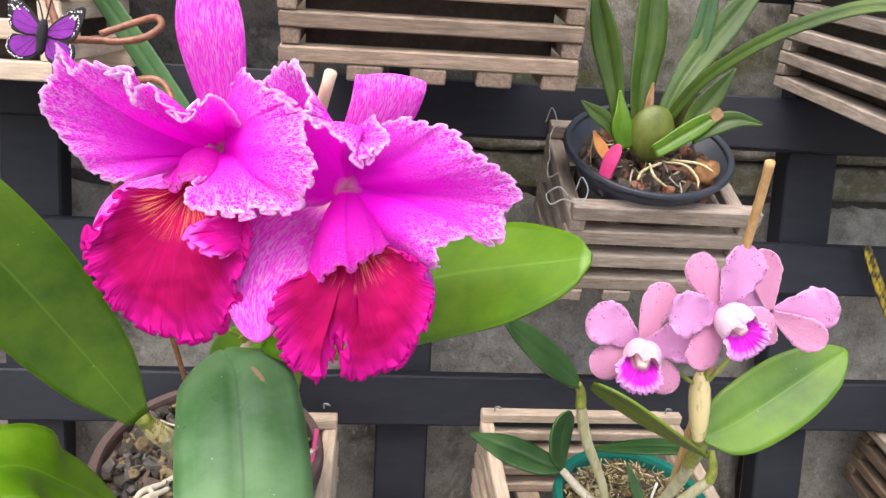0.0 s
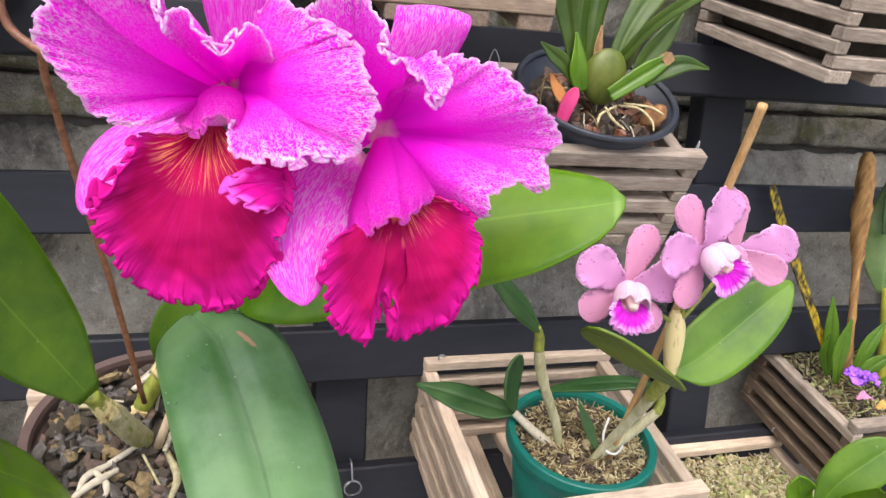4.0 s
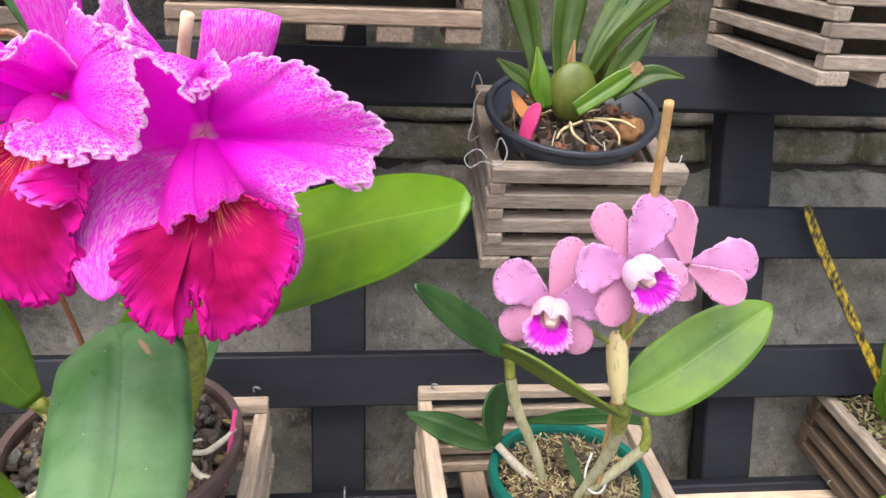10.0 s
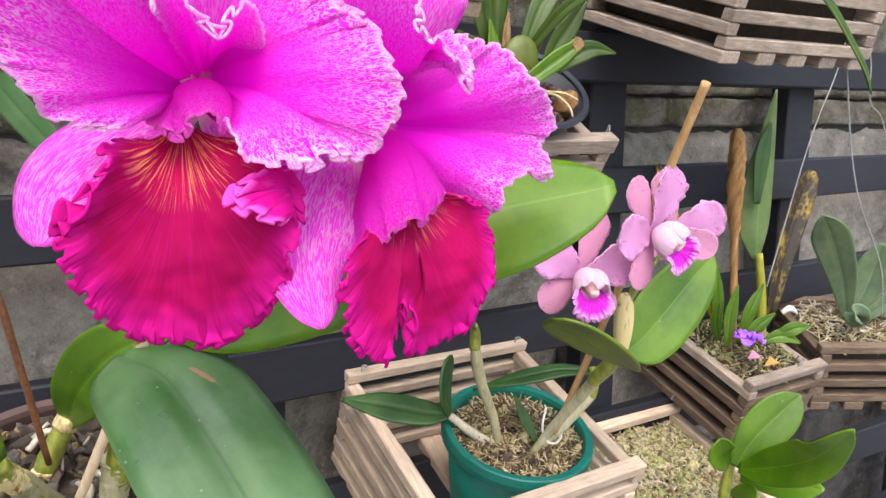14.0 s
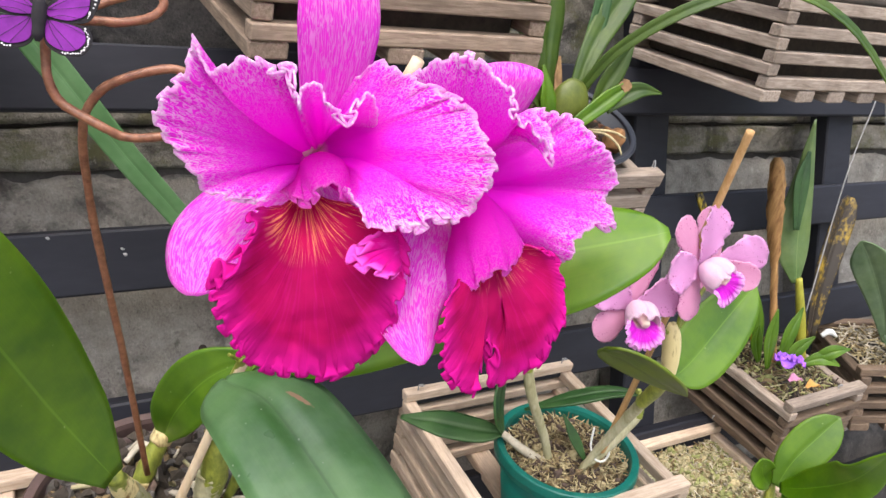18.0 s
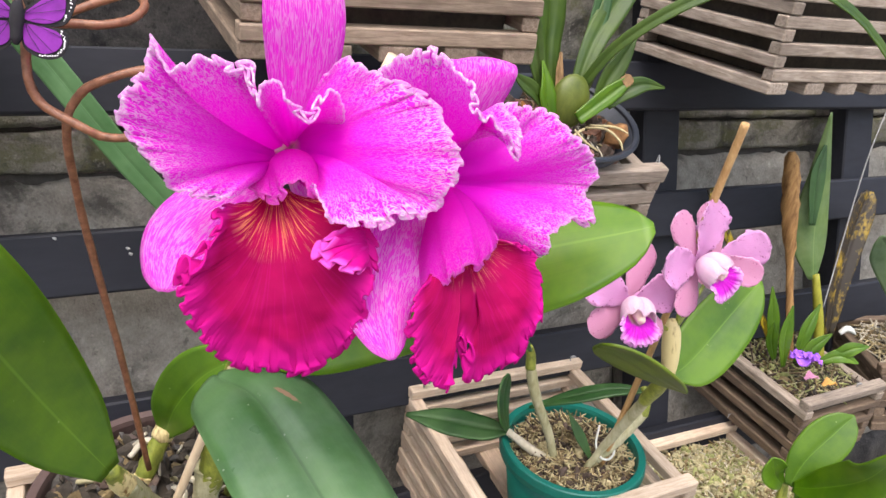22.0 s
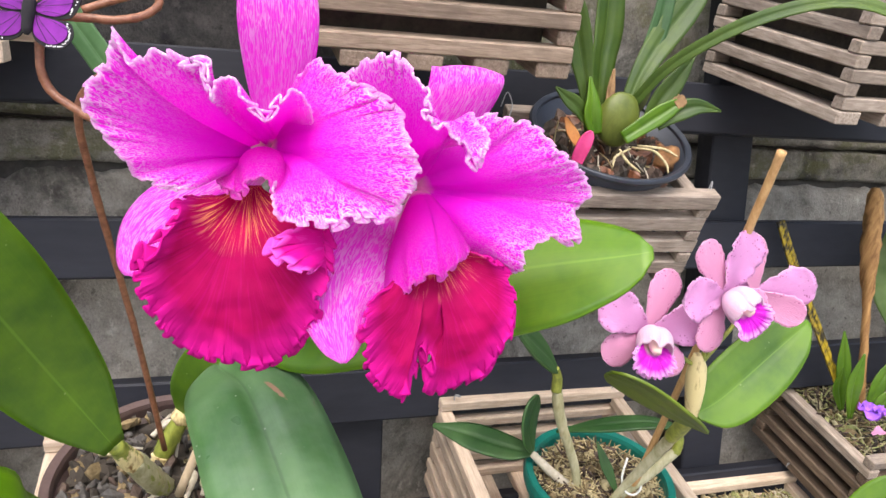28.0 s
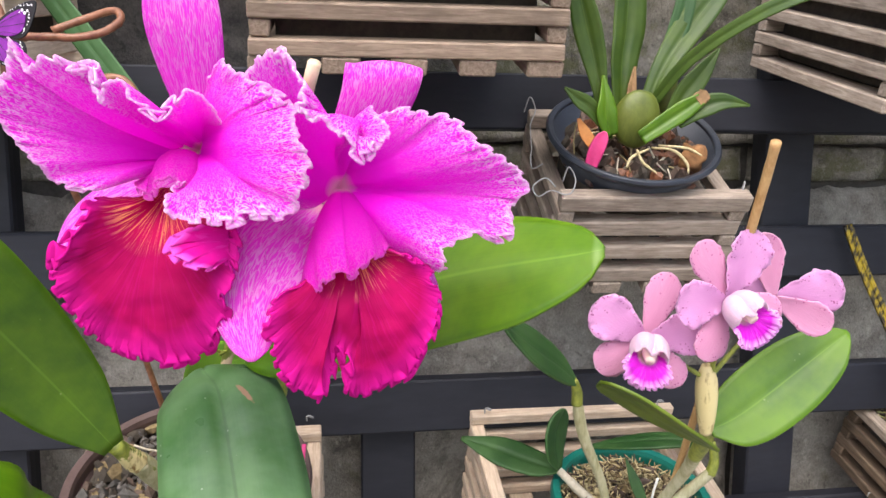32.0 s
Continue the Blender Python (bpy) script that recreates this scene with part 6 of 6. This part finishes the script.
for pts, w in (([(0.905, 0.800, 1.020), (0.885, 0.800, 1.080), (0.850, 0.800, 1.140), (0.826, 0.80, 1.172)], 0.024), ([(0.91, 0.80, 1.02), (0.925, 0.79, 1.07), (0.935, 0.78, 1.13)], 0.022), ([(0.90, 0.79, 1.02), (0.875, 0.77, 1.04), (0.845, 0.755, 1.045)], 0.016), ([(0.905, 0.79, 1.02), (0.94, 0.76, 1.055), (0.985, 0.74, 1.07)], 0.014)):
    leaf(grey, pts, [(0, 0.005), (0.4, w * 0.8), (0.7, w), (0.92, w * 0.5), (1, 0.002)], (-0.5, -0.8, 0.3), LEAF_GREY, 0.002, "rounded grey-green leaf", home=GH, crease=0.1, cup=0.1)
young = thing("young_orchid", moss_in, "young orchid with four bright green leaves in the moss", "orchid")
YH = young.matrix_basis.inverted()
for pts, w, mat in (([(0.545, 0.690, 0.945), (0.556, 0.680, 0.975), (0.578, 0.668, 1.003), (0.597, 0.660, 1.023)], 0.022, LEAF), ([(0.545, 0.685, 0.945), (0.540, 0.650, 0.962), (0.533, 0.600, 0.995), (0.512, 0.556, 1.045)], 0.021, LEAF_BRIGHT), ([(0.540, 0.695, 0.945), (0.523, 0.690, 0.962), (0.512, 0.685, 0.985)], 0.015, LEAF), ([(0.548, 0.685, 0.935), (0.565, 0.65, 0.940), (0.580, 0.615, 0.945)], 0.016, LEAF_BRIGHT), ([(0.545, 0.69, 0.91), (0.535, 0.67, 0.925), (0.528, 0.65, 0.935)], 0.012, LEAF_BRIGHT)):
    leaf(young, pts, [(0, 0.005), (0.3, w * 0.8), (0.6, w), (0.88, w * 0.6), (1, 0.001)], (-0.5, -0.5, 0.75), mat, 0.002, "bright green leaf", home=YH, crease=0.08, cup=0.1)
stem(young, [(0.545, 0.702, 0.900), (0.546, 0.696, 0.945)], [(0, 0.005), (0.5, 0.006), (1, 0.004)], STEM, "pseudobulb", YH)
for pts in ([(0.706, 0.72, 1.43), (0.720, 0.72, 1.338), (0.757, 0.72, 1.22), (0.825, 0.72, 1.121), (0.86, 0.73, 1.05)], [(0.723, 0.72, 1.42), (0.758, 0.72, 1.363), (0.767, 0.72, 1.315), (0.807, 0.72, 1.27), (0.88, 0.73, 1.05)], [(0.84, 0.80, 1.40), (0.825, 0.80, 1.35), (0.782, 0.80, 1.261), (0.725, 0.80, 1.09)]):
    w = part("hanging_wire", tube(pts, 0.0009, 6, 40), HANGER)
    tagged(w, "thin pale hanging wire of a slat basket", "wire")

# ---- screws and staples ----
for at in ((0.035, 0.872, 1.054), (0.212, 0.868, 1.055), (0.395, 0.866, 1.056), (0.652, 0.870, 0.936), (0.755, 0.765, 0.995)):
    w = part("wire_loop", tube([Vector(at) + Vector(q) for q in ((-0.003, 0.001, -0.003), (-0.003, -0.001, 0.002), (0.000, -0.002, 0.003), (0.003, -0.001, 0.001), (0.001, 0.002, 0.000), (-0.002, 0.001, 0.002))], 0.0008, 6, 24), HANGER)
    tagged(w, "small twisted wire loop on a basket corner", "wire")

# ---- blocks of the wall ----
def block(w, h, seed):
    """A long rough concrete block with broken edges; its front looks along -y."""
    rift = min(1.0, h / 0.12)
    bm, nu, nv = bmesh.new(), 84, 20
    grid = []
    for i in range(nu + 1):
        line = []
        for j in range(nv + 1):
            x, z = w * i / nu, h * j / nv
            lip_ = min(j, nv - j)
            broken = 0.010 * noise.noise(Vector((x * 14, seed + (5 if j > nv / 2 else 0), 1))) + 0.004 * noise.noise(Vector((x * 60, seed + j // 11, 2)))
            z += rift * broken * max(0, 1 - lip_ / 4) - (0.0015 if j == nv else -0.0015 if j == 0 else 0)
            y = 0.006 * noise.noise(Vector((x * 11, z * 14, seed))) + 0.0024 * noise.noise(Vector((x * 40, z * 40, seed))) + (0.012 if lip_ == 0 or i in (0, nu) else 0.003 if lip_ == 1 else 0)
            line.append(bm.verts.new((x, y, z)))
        grid.append(line)
    for i in range(nu):
        for j in range(nv):
            bm.faces.new((grid[i][j], grid[i + 1][j], grid[i + 1][j + 1], grid[i][j + 1]))
    return mesh_of("block", bm, BLOCK, True)


BLOCKS = [block(0.80, 0.187, k) for k in range(4)]
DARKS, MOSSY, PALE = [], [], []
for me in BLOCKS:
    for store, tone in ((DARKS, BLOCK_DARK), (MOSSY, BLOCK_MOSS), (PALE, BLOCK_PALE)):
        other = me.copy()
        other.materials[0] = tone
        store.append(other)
LOW = {tall: [block(0.80, tall, k + int(1000 * tall)) for k in range(2)] for tall in (0.044, 0.056)}
for me in LOW[0.044] + LOW[0.056]:
    me.materials[0] = BLOCK_MOSS
for row, (z, tall) in enumerate([(0.03, 0.25), (0.28, 0.25), (0.53, 0.25), (0.78, 0.25), (1.03, 0.25), (1.28, 0.044), (1.324, 0.056), (1.38, 0.25), (1.63, 0.25), (1.88, 0.25), (2.13, 0.25), (2.38, 0.20)]):
    for col in range(-4, 6):
        x = 0.805 * col + (0.118 if row == 7 else 0.545 if row % 2 else 0.110)
        # Below 0.7 the dark copy stands in for shade; the upper left is stained.
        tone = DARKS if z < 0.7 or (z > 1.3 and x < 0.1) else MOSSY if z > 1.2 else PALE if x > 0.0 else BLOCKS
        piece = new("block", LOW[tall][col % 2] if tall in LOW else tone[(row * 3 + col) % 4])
        piece.parent = wall
        piece.matrix_basis = pose(x, 0.967 + 0.003 * ((row * 7 + col * 3) % 3), z) @ Matrix.Diagonal((1, 1, 1 if tall in LOW else tall / 0.19, 1))
hole = part("drill_hole", lathe([(0.0, 0.0), (0.0034, 0.0), (0.0042, -0.001)], 16), SOIL, wall, "small dark drilled hole")
hole.matrix_basis = pose(0.011, 0.961, 1.100, 90)
for at in ((-0.118, 1.234), (-0.063, 1.221), (-0.061, 1.216), (0.30, 1.20)):
    ball(pose(at[0], BAR_Y, at[1], 0, 30, 0) @ Matrix.Diagonal((0.0017, 0.0006, 0.0012, 1)), HANGER, lattice, "paint_drop", "dried white paint drop", int(1000 * at[1]), 0.4)
